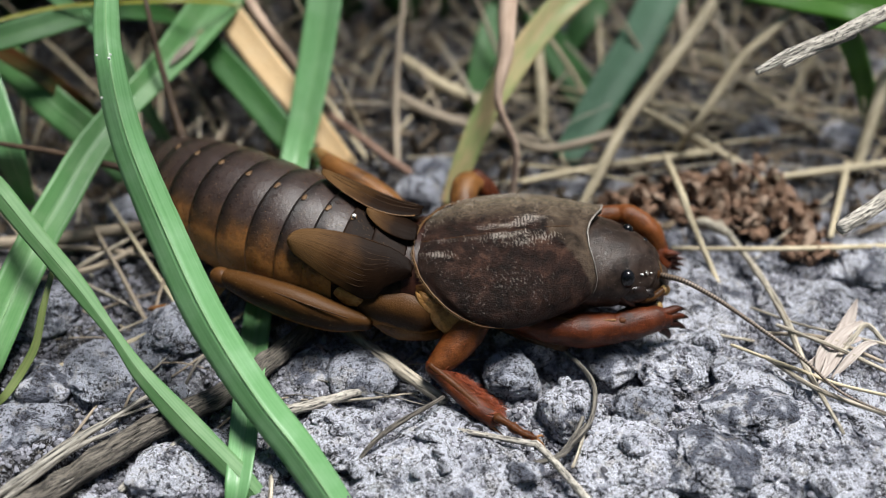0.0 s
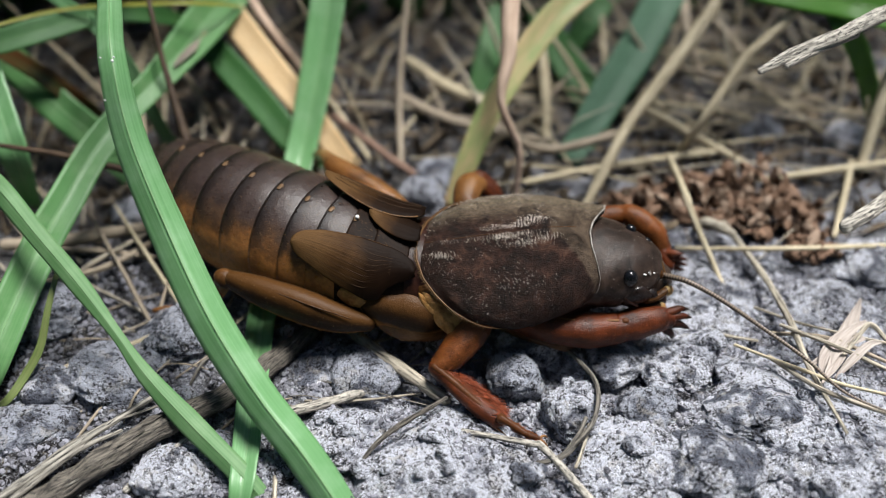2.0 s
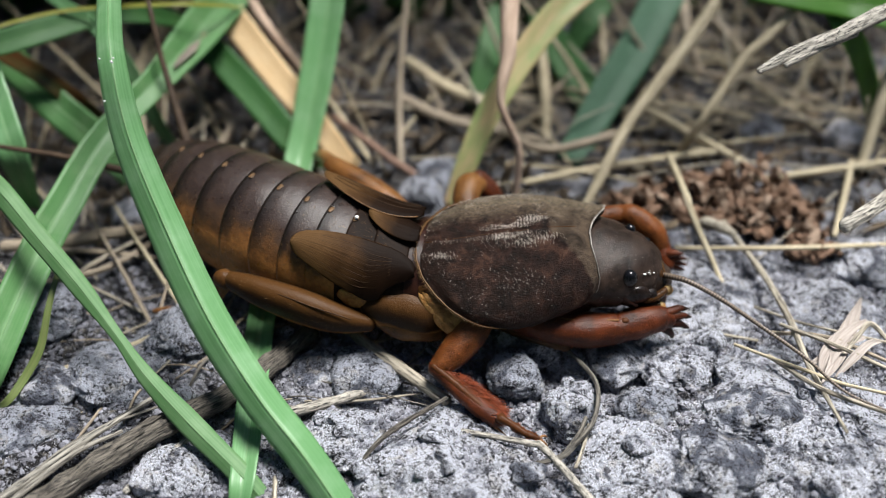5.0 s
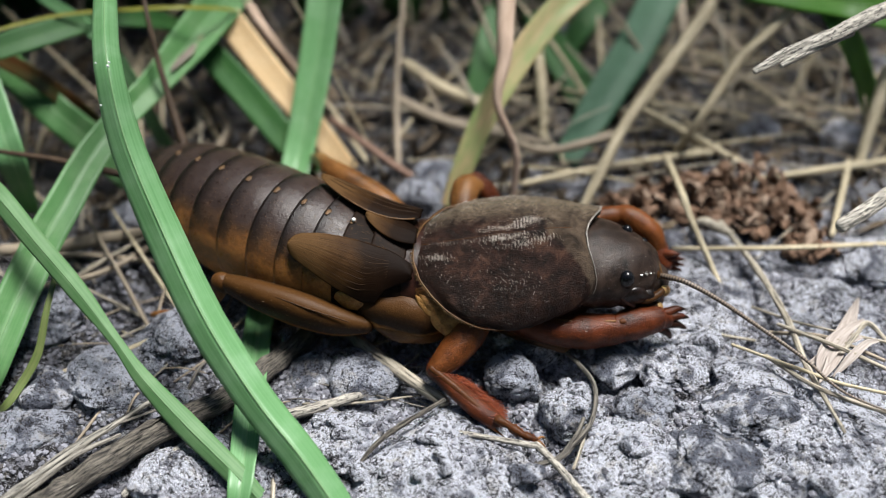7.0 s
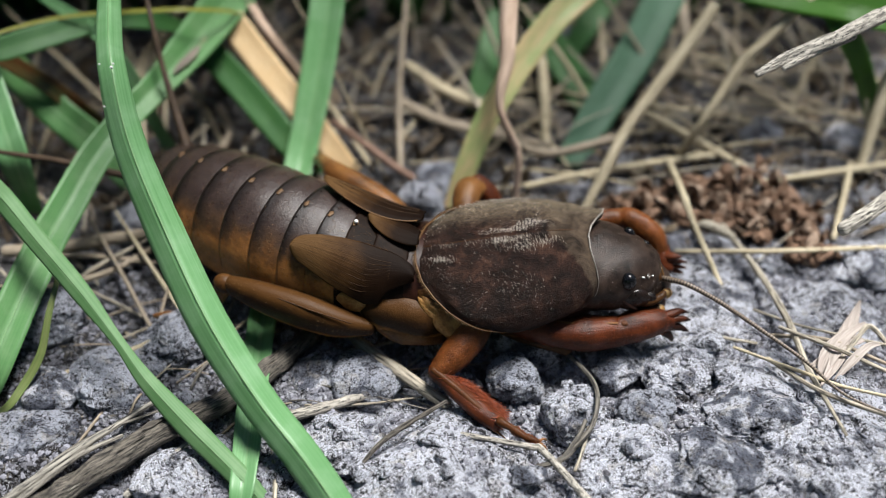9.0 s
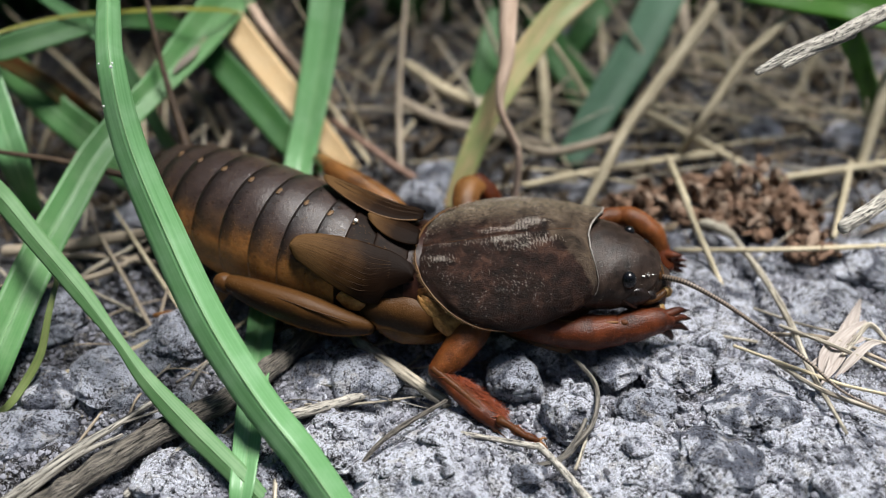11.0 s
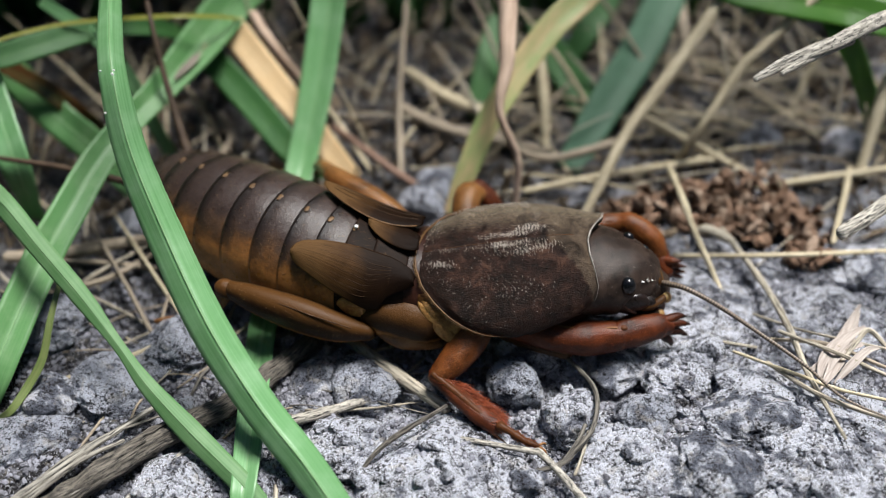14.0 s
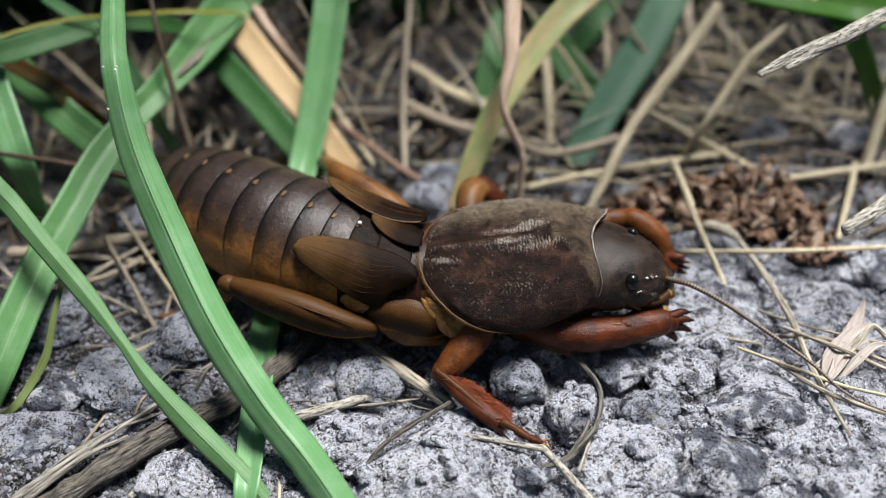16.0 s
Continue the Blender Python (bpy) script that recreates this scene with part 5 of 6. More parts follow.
blade([(-35.7, 14.3, 12.5, 0.17), (-33.6, 16.0, 12.7, 0.26), (-29.8, 17.8, 12.7, 0.30), (-25.7, 18.8, 12.5, 0.35), (-19.8, 19.9, 12.0, 0.36), (-17.1, 25.5, 8.0, 0.29), (-16.6, 34.3, -0.2, 0.22)], YELLOW, "narrow yellowing drooping grass blade", fold=0.15)

# ---------------------------------------------------------------- dry stalks and twigs
def stalk(rows, mat, label, name="dry_stalk", n=40, sides=10, wave=0.16, ridges=0):
    s = limb(rows, n, sides, wave=wave, ridges=ridges, seed=rows[0][0])
    return thing(name, s, mat, label, "straw", "dry stalks on the ground")


for rows, mat, label in (
    ([(4.9, 18.3, 15.0, 1.63), (4.9, 17.6, 14.0, 1.55), (4.8, 14.4, 11.0, 1.20), (4.2, 12.1, 8.0, 0.69), (5.7, 11.2, 4.0, 0.58), (5.5, 10.3, -0.2, 0.55)], STRAW_PINK, "pinkish dry stalk with a kink"),
    ([(22.7, 21.4, 13.0, 1.08), (18.6, 17.1, 9.0, 1.07), (14.6, 13.5, 5.0, 0.90), (12.8, 11.3, 2.5, 0.90), (11.0, 9.1, -0.2, 0.72)], STRAW, "straight pale straw leaning over litter"),
    ([(30.0, 20.5, 13.5, 0.89), (25.8, 18.3, 10.0, 0.81), (23.7, 17.4, 8.0, 0.81), (20.6, 14.8, 4.0, 0.64), (19.3, 15.4, 0.2, 0.57)], STRAW, "thin leaning tan straw"),
    ([(18.3, 14.1, 1.0, 0.5), (18.0, 6.8, 3.5, 0.55), (18.4, 3.9, 3.1, 0.5), (19.5, 1.4, 1.4, 0.45), (20.3, -1.0, 0.3, 0.35)], STRAW, "thin pale straw lying on brown husks"),
    ([(17.4, 3.9, 0.3, 0.34), (25.0, 2.6, 1.5, 0.42), (34.8, 3.7, 0.8, 0.38)], STRAW, "long thin straw lying level"),
    ([(21.4, 6.4, 0.6, 0.5), (22.9, 0.6, 1.2, 0.5), (23.6, -4.7, 1.9, 0.48), (23.7, -9.8, 2.6, 0.40), (24.7, -14.9, 2.6, 0.22)], STRAW_GREY, "curved tan straw lying on stones"),
    ([(7.8, -5.9, 0.8, 0.27), (9.7, -9.7, 1.6, 0.33), (9.6, -12.6, 2.0, 0.32), (8.7, -14.3, 1.6, 0.32), (7.1, -15.4, 0.8, 0.32)], DARK_STEM, "thin bent grey grass stem on stones"),
    ([(1.0, -13.5, 1.0, 0.32), (5.2, -14.7, 1.3, 0.39), (6.2, -15.2, 1.3, 0.46), (9.2, -19.0, 0.6, 0.54)], BLEACHED, "kinked white straw across stones"),
    ([(21.9, -2.7, 0.8, 0.20), (24.6, -5.4, 2.0, 0.19), (30.2, -7.3, 2.0, 0.23)], STRAW_GREY, "hair-thin straw near dry leaf"),
    ([(18.3, -4.4, 0.1, 0.24), (21.6, -5.4, 0.3, 0.24)], STRAW_GREY, "short hair-thin straw on crust"),
    ([(21.6, -7.9, 1.6, 0.30), (24.0, -11.7, 2.8, 0.32), (28.3, -13.7, 2.6, 0.32)], STRAW_GREY, "thin curved straw on stones"),
    ([(26.0, -8.7, 2.0, 0.30), (27.6, -6.9, 2.4, 0.34), (28.9, -5.6, 2.2, 0.35), (29.9, -6.9, 1.8, 0.31)], STRAW_GREY, "small curled dry straw loop"),
    ([(22.3, -5.8, 1.6, 0.27), (25.7, -6.8, 2.2, 0.30), (29.1, -8.7, 2.0, 0.26)], STRAW_DARK, "hair-thin grey straw near dry leaf"),
):
    stalk(rows, mat, label)
for rows, mat, label in (
    ([(6.5, 11.8, 0.2, 0.55), (13.7, 13.2, 0.8, 0.60), (22.9, 15.5, 0.4, 0.57)], STRAW, "pale straw lying in brown litter"), ([(17.4, 20.4, 1.0, 0.68), (20.7, 16.9, 1.0, 0.76), (24.6, 14.1, 0.2, 0.56)], STRAW, "pale straw lying in brown litter"), ([(-3.5, 27.4, 1.5, 0.92), (-0.2, 23.5, 1.5, 1.10), (3.8, 22.2, 0.3, 0.90)], STRAW, "pale straw lying in brown litter"),
    ([(-3.3, 26.9, 9.0, 0.48), (-3.7, 22.8, 6.0, 0.53), (-4.0, 19.7, 3.0, 0.57), (-3.8, 14.6, -0.2, 0.57)], STRAW_DARK, "grey upright dead stem in litter"), ([(-9.5, 18.3, 2.0, 0.57), (-6.7, 15.2, 2.0, 0.60), (-3.8, 12.6, 1.4, 0.64), (0.3, 10.2, 0.2, 0.54)], RUSTY_STEM, "reddish thin stem behind the insect"), ([(-33.8, 4.5, 0.3, 0.95), (-29.3, 4.3, 0.8, 1.03), (-25.2, 5.4, 0.8, 0.95), (-21.3, 6.8, 0.1, 0.79)], STRAW_DARK, "old brown straw under green blades"),
    ([(-30.1, 0.4, 0.2, 0.58), (-25.3, 1.8, 0.6, 0.50), (-21.5, 5.7, 0.4, 0.52)], STRAW_DARK, "old brown straw under green blades"), ([(-32.7, 3.7, 0.2, 0.43), (-27.3, 3.4, 0.8, 0.47), (-21.2, 3.1, 0.2, 0.38)], STRAW_DARK, "old brown straw under green blades"), ([(-26.7, -7.8, 0.1, 0.46), (-22.7, -6.4, 0.6, 0.54), (-18.6, -3.4, 0.1, 0.40)], STRAW, "short tan straw on grey soil"),
    ([(13.8, 15.6, 2.0, 0.75), (7.8, 14.9, 1.2, 0.70), (2.8, 20.8, 0.4, 0.69)], STRAW_DARK, "brown bent stem in dark litter"), ([(-4.2, 22.5, 1.0, 0.99), (0.8, 18.8, 1.0, 0.96), (8.4, 17.1, 0.2, 0.77)], STRAW_DARK, "brown bent stem in dark litter"), ([(-16.4, 25.1, 9.0, 0.86), (-14.5, 23.0, 7.0, 0.86), (-12.5, 23.0, 3.0, 0.79), (-10.6, 21.1, 0.2, 0.59)], STRAW_PINK, "pale reddish stem beside tan blade"),
    ([(36.4, 18.7, 6.0, 1.02), (35.1, 15.8, 3.0, 1.02), (34.0, 13.5, 0.1, 0.84)], STRAW, "tan upright straw in litter"), ([(25.0, 11.7, 0.4, 0.55), (30.5, 12.3, 0.8, 0.64), (38.3, 14.5, 0.2, 0.56)], STRAW, "pale straw on grey soil"), ([(33.2, 13.6, 0.6, 0.56), (31.8, 10.1, 0.6, 0.54), (29.8, 5.4, 0.1, 0.43)], STRAW, "pale straw on grey soil"),
    ([(8.4, 27.7, 4.0, 0.91), (8.6, 22.8, 2.0, 0.89), (8.5, 17.4, 0.0, 0.77)], STRAW, "tan upright straw in litter"), ([(21.8, 33.8, 5.0, 1.15), (21.9, 29.3, 3.0, 1.03), (23.1, 27.1, 0.2, 0.72)], STRAW_DARK, "brown upright stem in litter"), ([(23.7, 31.5, 4.0, 0.83), (26.1, 29.9, 2.0, 0.94), (28.2, 28.4, 0.2, 0.73)], STRAW_DARK, "brown leaning stem in litter"),
    ([(-11.3, -13.2, 0.1, 0.33), (-10.7, -16.0, 0.4, 0.35), (-10.5, -18.4, 0.4, 0.31)], STRAW_GREY, "thin upright straw beside green blade"), ([(-19.6, 20.3, 2.0, 0.68), (-18.3, 17.9, 1.4, 0.67), (-19.6, 15.7, 0.1, 0.57)], STRAW_DARK, "grey curled stem behind the abdomen"), ([(21.9, 5.1, 0.6, 0.60), (20.1, 5.8, 1.2, 0.86), (19.3, 6.3, 0.4, 0.61)], STRAW_GREY, "short broad straw flake"),
):
    stalk(rows, mat, label, sides=8)
stalk([(-27.4, -18.5, 0.8, 0.55), (-23.3, -14.5, 1.0, 0.55), (-19.5, -10.2, 0.3, 0.35)], GREY_STRAW, "split grey straw lying on soil", wave=0.25, ridges=4)
stalk([(-27.0, -19.0, 0.7, 0.40), (-23.4, -15.2, 1.0, 0.42), (-21.0, -13.0, 0.4, 0.25)], GREY_STRAW, "split grey straw lying on soil", wave=0.25, ridges=4)
stalk([(-26.3, -16.6, 0.4, 0.20), (-23.0, -13.6, 0.9, 0.22), (-19.0, -10.9, 0.3, 0.16)], GREY_STRAW, "thin grey fibre lying on soil", wave=0.25)
stalk([(-19.9, -17.2, -0.1, 0.49), (-18.2, -15.7, 0.5, 0.49), (-16.5, -13.6, 0.5, 0.36)], BLEACHED, "short grey straw splinter", wave=0.25)
stalk([(-7.1, -3.9, 0.2, 0.48), (-5.6, -5.8, 0.7, 0.94), (-3.2, -8.1, 0.8, 0.91), (0.0, -10.5, 0.3, 0.82)], STRAW_GREY, "pale flattened straw under the insect", wave=0.2)
stalk([(-5.4, -16.0, 0.9, 0.24), (-4.4, -14.7, 1.3, 0.32), (-3.0, -13.4, 1.4, 0.36), (0.0, -11.1, 1.3, 0.28)], BARK, "thin dark curved twig on stones", wave=0.25)
stalk([(-11.6, -11.8, 0.2, 0.74), (-8.3, -11.1, 0.6, 0.74), (-5.1, -9.5, 0.2, 0.60)], BLEACHED, "spotted short pale straw", wave=0.2)
stalk([(20.4, 3.4, 16.7, 0.42), (21.9, 4.5, 16.8, 0.66), (23.1, 5.2, 16.9, 0.86), (26.3, 6.8, 17.2, 0.91), (32.2, 10.9, 16.8, 1.10), (45.4, 23.3, 9.0, 1.22), (57.9, 34.7, -0.5, 1.32)], BLEACHED, "weathered grey-white broken stem", "broken_stem", 60, 28, 0.10, 5)
stalk([(25.3, -4.8, 10.5, 0.86), (26.9, -3.8, 10.8, 0.94), (31.5, -0.2, 10.0, 1.06), (39.9, 5.6, 5.0, 1.09), (47.3, 10.6, -0.5, 1.10)], BLEACHED, "weathered pale broken stem with frayed tip", "broken_stem", 60, 28, 0.10, 5)
for nm, rows in (("splinter", [(22.3, 4.1, 16.65, 0.40), (23.3, 4.8, 16.75, 0.52), (24.9, 5.8, 16.85, 0.56), (27.7, 7.4, 16.9, 0.46)]), ("splinter", [(21.0, 3.8, 16.9, 0.11), (22.8, 4.9, 17.3, 0.18), (25.7, 6.5, 17.6, 0.19)]), ("fibre", [(25.2, -5.4, 10.3, 0.07), (25.5, -5.0, 10.5, 0.18), (25.9, -4.8, 10.9, 0.29), (27.1, -4.1, 11.1, 0.25)])):
    stem = bpy.data.objects["broken_stem" if nm == "splinter" else "broken_stem.001"]
    part(nm, limb(rows, 12, 7, wave=0.2, seed=rows[0][0]), BLEACHED, stem, base=[q / MM for q in stem.location])
twig = stalk([(-26.6, -19.7, 0.2, 1.49), (-19.1, -14.0, 1.2, 1.57), (-13.9, -10.2, 1.0, 1.49), (-9.6, -4.6, 0.5, 1.34)], BARK, "dark brown weathered twig on the ground", "twig", 80, 20, 0.30, 6)
twig["category"] = "twig"
TB = [q / MM for q in twig.location]
TWIG = spline([(-26.6, -19.7, 0.2, 1.49), (-19.1, -14.0, 1.2, 1.57), (-13.9, -10.2, 1.0, 1.49), (-9.6, -4.6, 0.5, 1.34)], 41)
for k, (i, a) in enumerate(((6, 0.3), (11, 1.0), (16, 0.1), (21, 0.8), (26, 0.4), (31, 1.1), (36, 0.6), (13, 2.0))):
    o = np.array((-0.25 * math.cos(a), -0.7 * math.cos(a), 0.72 * math.sin(a) + 0.15))
    rows = [(*(TWIG[i + d][:3] + o * (1 + 0.06 * abs(d - 1))), 0.16 + 0.1 * (d == 1), 0.10) for d in range(4)]
    part("bark_strip", limb(rows, 12, 6, wave=0.3, seed=k), BARK if k % 2 else BLEACHED, twig, base=TB)
for rows, mat, label in (
    ([(8.9, -12.9, 1.5, 0.30), (8.3, -14.2, 1.5, 0.30), (7.0, -15.9, 1.1, 0.28)], DARK_STEM, "frayed grey grass stem on stones"), ([(9.1, -13.2, 1.2, 0.22), (8.6, -14.9, 1.2, 0.24), (8.0, -16.3, 1.0, 0.2)], STRAW_GREY, "frayed grey grass stem on stones"),
    ([(8.9, -13.5, 1.1, 0.24), (7.4, -15.5, 1.2, 0.36), (5.0, -16.0, 0.7, 0.30)], DARK_STEM, "flattened dark grass stem on stones"), ([(22.7, -5.8, 2.4, 0.26), (25.9, -8.0, 2.7, 0.30), (29.2, -9.8, 2.2, 0.28)], STRAW_GREY, "thin tan straw crossing others"),
    ([(19.6, -6.7, 1.4, 0.22), (23.0, -9.8, 2.6, 0.24), (25.5, -11.2, 2.7, 0.24), (29.6, -12.0, 2.2, 0.2)], STRAW, "pale bent straw under the feeler"),
):
    stalk(rows, mat, label, sides=8)
for rows, fl in (([(28.9, -5.0, 1.9, 0.25), (27.0, -6.5, 2.3, 0.8), (25.4, -8.3, 2.3, 1.2), (24.5, -9.9, 1.8, 0.3)], 0.3), ([(29.3, -7.0, 2.0, 0.2), (28.0, -7.9, 2.7, 0.5), (26.6, -9.1, 2.6, 0.6), (25.4, -10.1, 2.0, 0.2)], 0.5),
                 ([(23.2, -9.6, 1.6, 0.1), (25.3, -8.2, 2.2, 0.45), (28.1, -6.9, 2.3, 0.3)], 0.3), ([(29.4, -2.3, 1.3, 0.12), (28.3, -4.3, 1.7, 0.71), (26.8, -6.9, 2.0, 1.22), (25.5, -9.1, 2.2, 0.82), (24.3, -10.7, 2.2, 0.11)], 0.35),):
    thing("dry_leaf", ribbon(rows, fold=0.08, curl=fl, face=(-0.2, -0.3, 0.9), thick=0.10, n=30), fibrous("dry_leaf_flake", (0.18, 0.15, 0.13), (0.48, 0.425, 0.385), (0.30, 0.245, 0.215)), "curled pinkish-white dry leaf flake", "leaf")

# fine dead stems tangled in the background litter
rnd = random.Random(11)
for k in range(170):
    x, y = rnd.uniform(-38, 42), rnd.uniform(13, 46)
    if k % 5 == 0:
        x, y = rnd.uniform(-36, -12), rnd.uniform(-6, 12)
    a = rnd.uniform(0, math.pi) if rnd.random() < 0.6 else rnd.gauss(1.9, 0.5)
    ln = rnd.uniform(5, 16)
    steep = rnd.uniform(0, 0.35) if rnd.random() < 0.7 else rnd.uniform(0.4, 1.2)
    if y < 13:
        steep = min(steep, 0.12)
    z0 = float(ground_height(x, y))
    bend = rnd.uniform(-2.5, 2.5)
    dx, dy = math.cos(a), math.sin(a)
    r = rnd.uniform(0.12, 0.42)
    rows = [(x, y, z0 - 0.1, r), (x + dx * ln * 0.5 - dy * bend * 0.4, y + dy * ln * 0.5 + dx * bend * 0.4, max(z0, -0.4) + 0.5 + ln * steep * 0.5, r), (x + dx * ln - dy * bend, y + dy * ln + dx * bend, max(z0, -0.4) + 0.5 + ln * steep * 0.9, r * 0.5)]
    s = limb(rows, 14, 6, wave=0.2, seed=k)
    thing("dead_stem", s, (STRAW, STRAW_DARK, STRAW_GREY, STRAW)[k % 4], "thin dead grass stem in the litter", "straw", "dead stems in the litter")

for k in range(98):
    x, y = rnd.uniform(0, 42), rnd.uniform(11, 40)
    a, ln, r = rnd.gauss(0.0, 0.35) + (math.pi if k % 2 else 0), rnd.uniform(6, 18), rnd.uniform(0.10, 0.30)
    z0 = float(ground_height(x, y)) + rnd.uniform(0.1, 1.6)
    tilt, bend = rnd.uniform(-0.05, 0.12), rnd.uniform(-2, 2)
    dx, dy = math.cos(a), math.sin(a)
    rows = [(x, y, float(ground_height(x, y)) - 0.1, r), (x + dx * ln * 0.5 - dy * bend * 0.4, y + dy * ln * 0.5 + dx * bend * 0.4, z0 + 0.3, r), (x + dx * ln - dy * bend, y + dy * ln + dx * bend, z0 + ln * tilt, r * 0.5)]
    thing("dead_stem", limb(rows, 14, 6, wave=0.2, seed=k), (STRAW, STRAW_GREY, STRAW_DARK)[k % 3], "thin tan straw lying flat in litter", "straw", "dead stems in the litter")

for k in range(30):
    x, y = rnd.uniform(-29, -4), rnd.uniform(-15.5, -3)
    if x > -9:
        y = rnd.uniform(-9, -5.5)
    a, ln, r = rnd.gauss(0.5, 0.5), rnd.uniform(3, 10), rnd.uniform(0.07, 0.24)
    z0 = float(ground_height(x, y))
    dx, dy, bend = math.cos(a), math.sin(a), rnd.uniform(-1, 1)
    ends = [(x + dx * ln * q - dy * bend * q * (1 - q) * 3, y + dy * ln * q + dx * bend * q * (1 - q) * 3) for q in (0, 0.5, 1)]
    rows = [(u, w, max(float(ground_height(u, w)), z0 - 0.4) + 0.12 + (0.3 if i == 1 else 0.0), r * (1, 1, 0.6)[i]) for i, (u, w) in enumerate(ends)]
    thing("dead_stem", limb(rows, 14, 6, wave=0.25, seed=k), (STRAW_DARK, DARK_STEM, STRAW_GREY)[k % 3], "short dark dead stem on stony soil", "straw", "dead stems in the litter")

# tall grass behind: lower parts close the background, unseen tops added to block sky
bg = Shape()
for k in range(420):
    x, y = rnd.uniform(-110, 110), rnd.uniform(44, 130)
    h, w = rnd.uniform(25, 70), rnd.uniform(1.2, 3.4)
    lean = rnd.gauss(0, 0.35)
    ly = rnd.gauss(-0.15, 0.3)
    z0 = float(ground_height(x, y)) - 0.2
    ribbon([(x, y, z0, w * 0.7), (x + lean * h * 0.3, y + ly * h * 0.3, z0 + h * 0.5, w), (x + lean * h * 0.9, y + ly * h, z0 + h * 0.85, w * 0.7), (x + lean * h * 1.3, y + ly * h * 1.5, z0 + h, 0.1)], n=8, across=3, seed=k, shape=bg)
# unseen side clump, added to keep sky light off the litter
for k in range(160):
    x, y = rnd.uniform(-80, -44), rnd.uniform(-5, 60)
    h, w, lean = rnd.uniform(25, 60), rnd.uniform(1.5, 3.4), rnd.uniform(-0.5, 0.25)
    z0 = float(ground_height(x, y)) - 0.2
    ribbon([(x, y, z0, w * 0.7), (x + lean * h * 0.3, y, z0 + h * 0.5, w), (x + lean * h * 0.9, y + 2, z0 + h * 0.85, w * 0.7), (x + lean * h * 1.3, y + 4, z0 + h, 0.1)], n=8, across=3, seed=k, shape=bg)
# leaning clump added out of view to shade the background
for k in range(95):
    x, y = (rnd.uniform(-75, -8), rnd.uniform(43, 64)) if k % 4 else (rnd.uniform(0, 70), rnd.uniform(46, 70))
    h, w, lean, ly = rnd.uniform(30, 65), rnd.uniform(2.0, 4.5), rnd.gauss(0, 0.3), rnd.uniform(-0.75, -0.25)
    z0 = float(ground_height(x, y)) - 0.2
    ribbon([(x, y, z0, w * 0.7), (x + lean * h * 0.3, y + ly * h * 0.35, z0 + h * 0.5, w), (x + lean * h * 0.9, y + ly * h * 0.9, z0 + h * 0.85, w * 0.7), (x + lean * h * 1.3, y + ly * h * 1.3, z0 + h * 0.95, 0.1)], n=8, across=3, seed=k, shape=bg)
# unseen ring round the camera side, added to cut low sky light
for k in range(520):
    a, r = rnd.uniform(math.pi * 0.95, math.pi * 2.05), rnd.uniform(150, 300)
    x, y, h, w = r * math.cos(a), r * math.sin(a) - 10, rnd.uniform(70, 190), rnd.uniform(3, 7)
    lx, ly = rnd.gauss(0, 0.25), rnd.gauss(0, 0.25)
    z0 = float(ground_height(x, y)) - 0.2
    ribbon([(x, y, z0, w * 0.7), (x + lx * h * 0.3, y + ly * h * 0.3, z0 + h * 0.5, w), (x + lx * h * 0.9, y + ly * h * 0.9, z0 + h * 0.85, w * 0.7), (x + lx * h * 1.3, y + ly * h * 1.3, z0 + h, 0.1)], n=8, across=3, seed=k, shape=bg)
for k in range(70):
    x, y = (rnd.uniform(-14, 12), rnd.uniform(36, 46)) if k % 2 else (rnd.uniform(-44, 44), rnd.uniform(38, 47))
    h, w, lean, ly = rnd.uniform(8, 24), rnd.uniform(0.8, 2.2), rnd.gauss(0, 0.4), rnd.uniform(-0.3, 0.3)
    z0 = float(ground_height(x, y)) - 0.2
    ribbon([(x, y, z0, w * 0.7), (x + lean * h * 0.3, y + ly * h * 0.35, z0 + h * 0.5, w), (x + lean * h * 0.9, y + ly * h * 0.9, z0 + h * 0.85, w * 0.7), (x + lean * h * 1.3, y + ly * h * 1.3, z0 + h * 0.95, 0.1)], n=8, across=3, seed=k, shape=bg)
thing("background_grass", bg, GREEN_DEEP, "dense green grass, mostly unseen, added to block sky light", "grass", base=(0, 80, 0), kind="stuff")

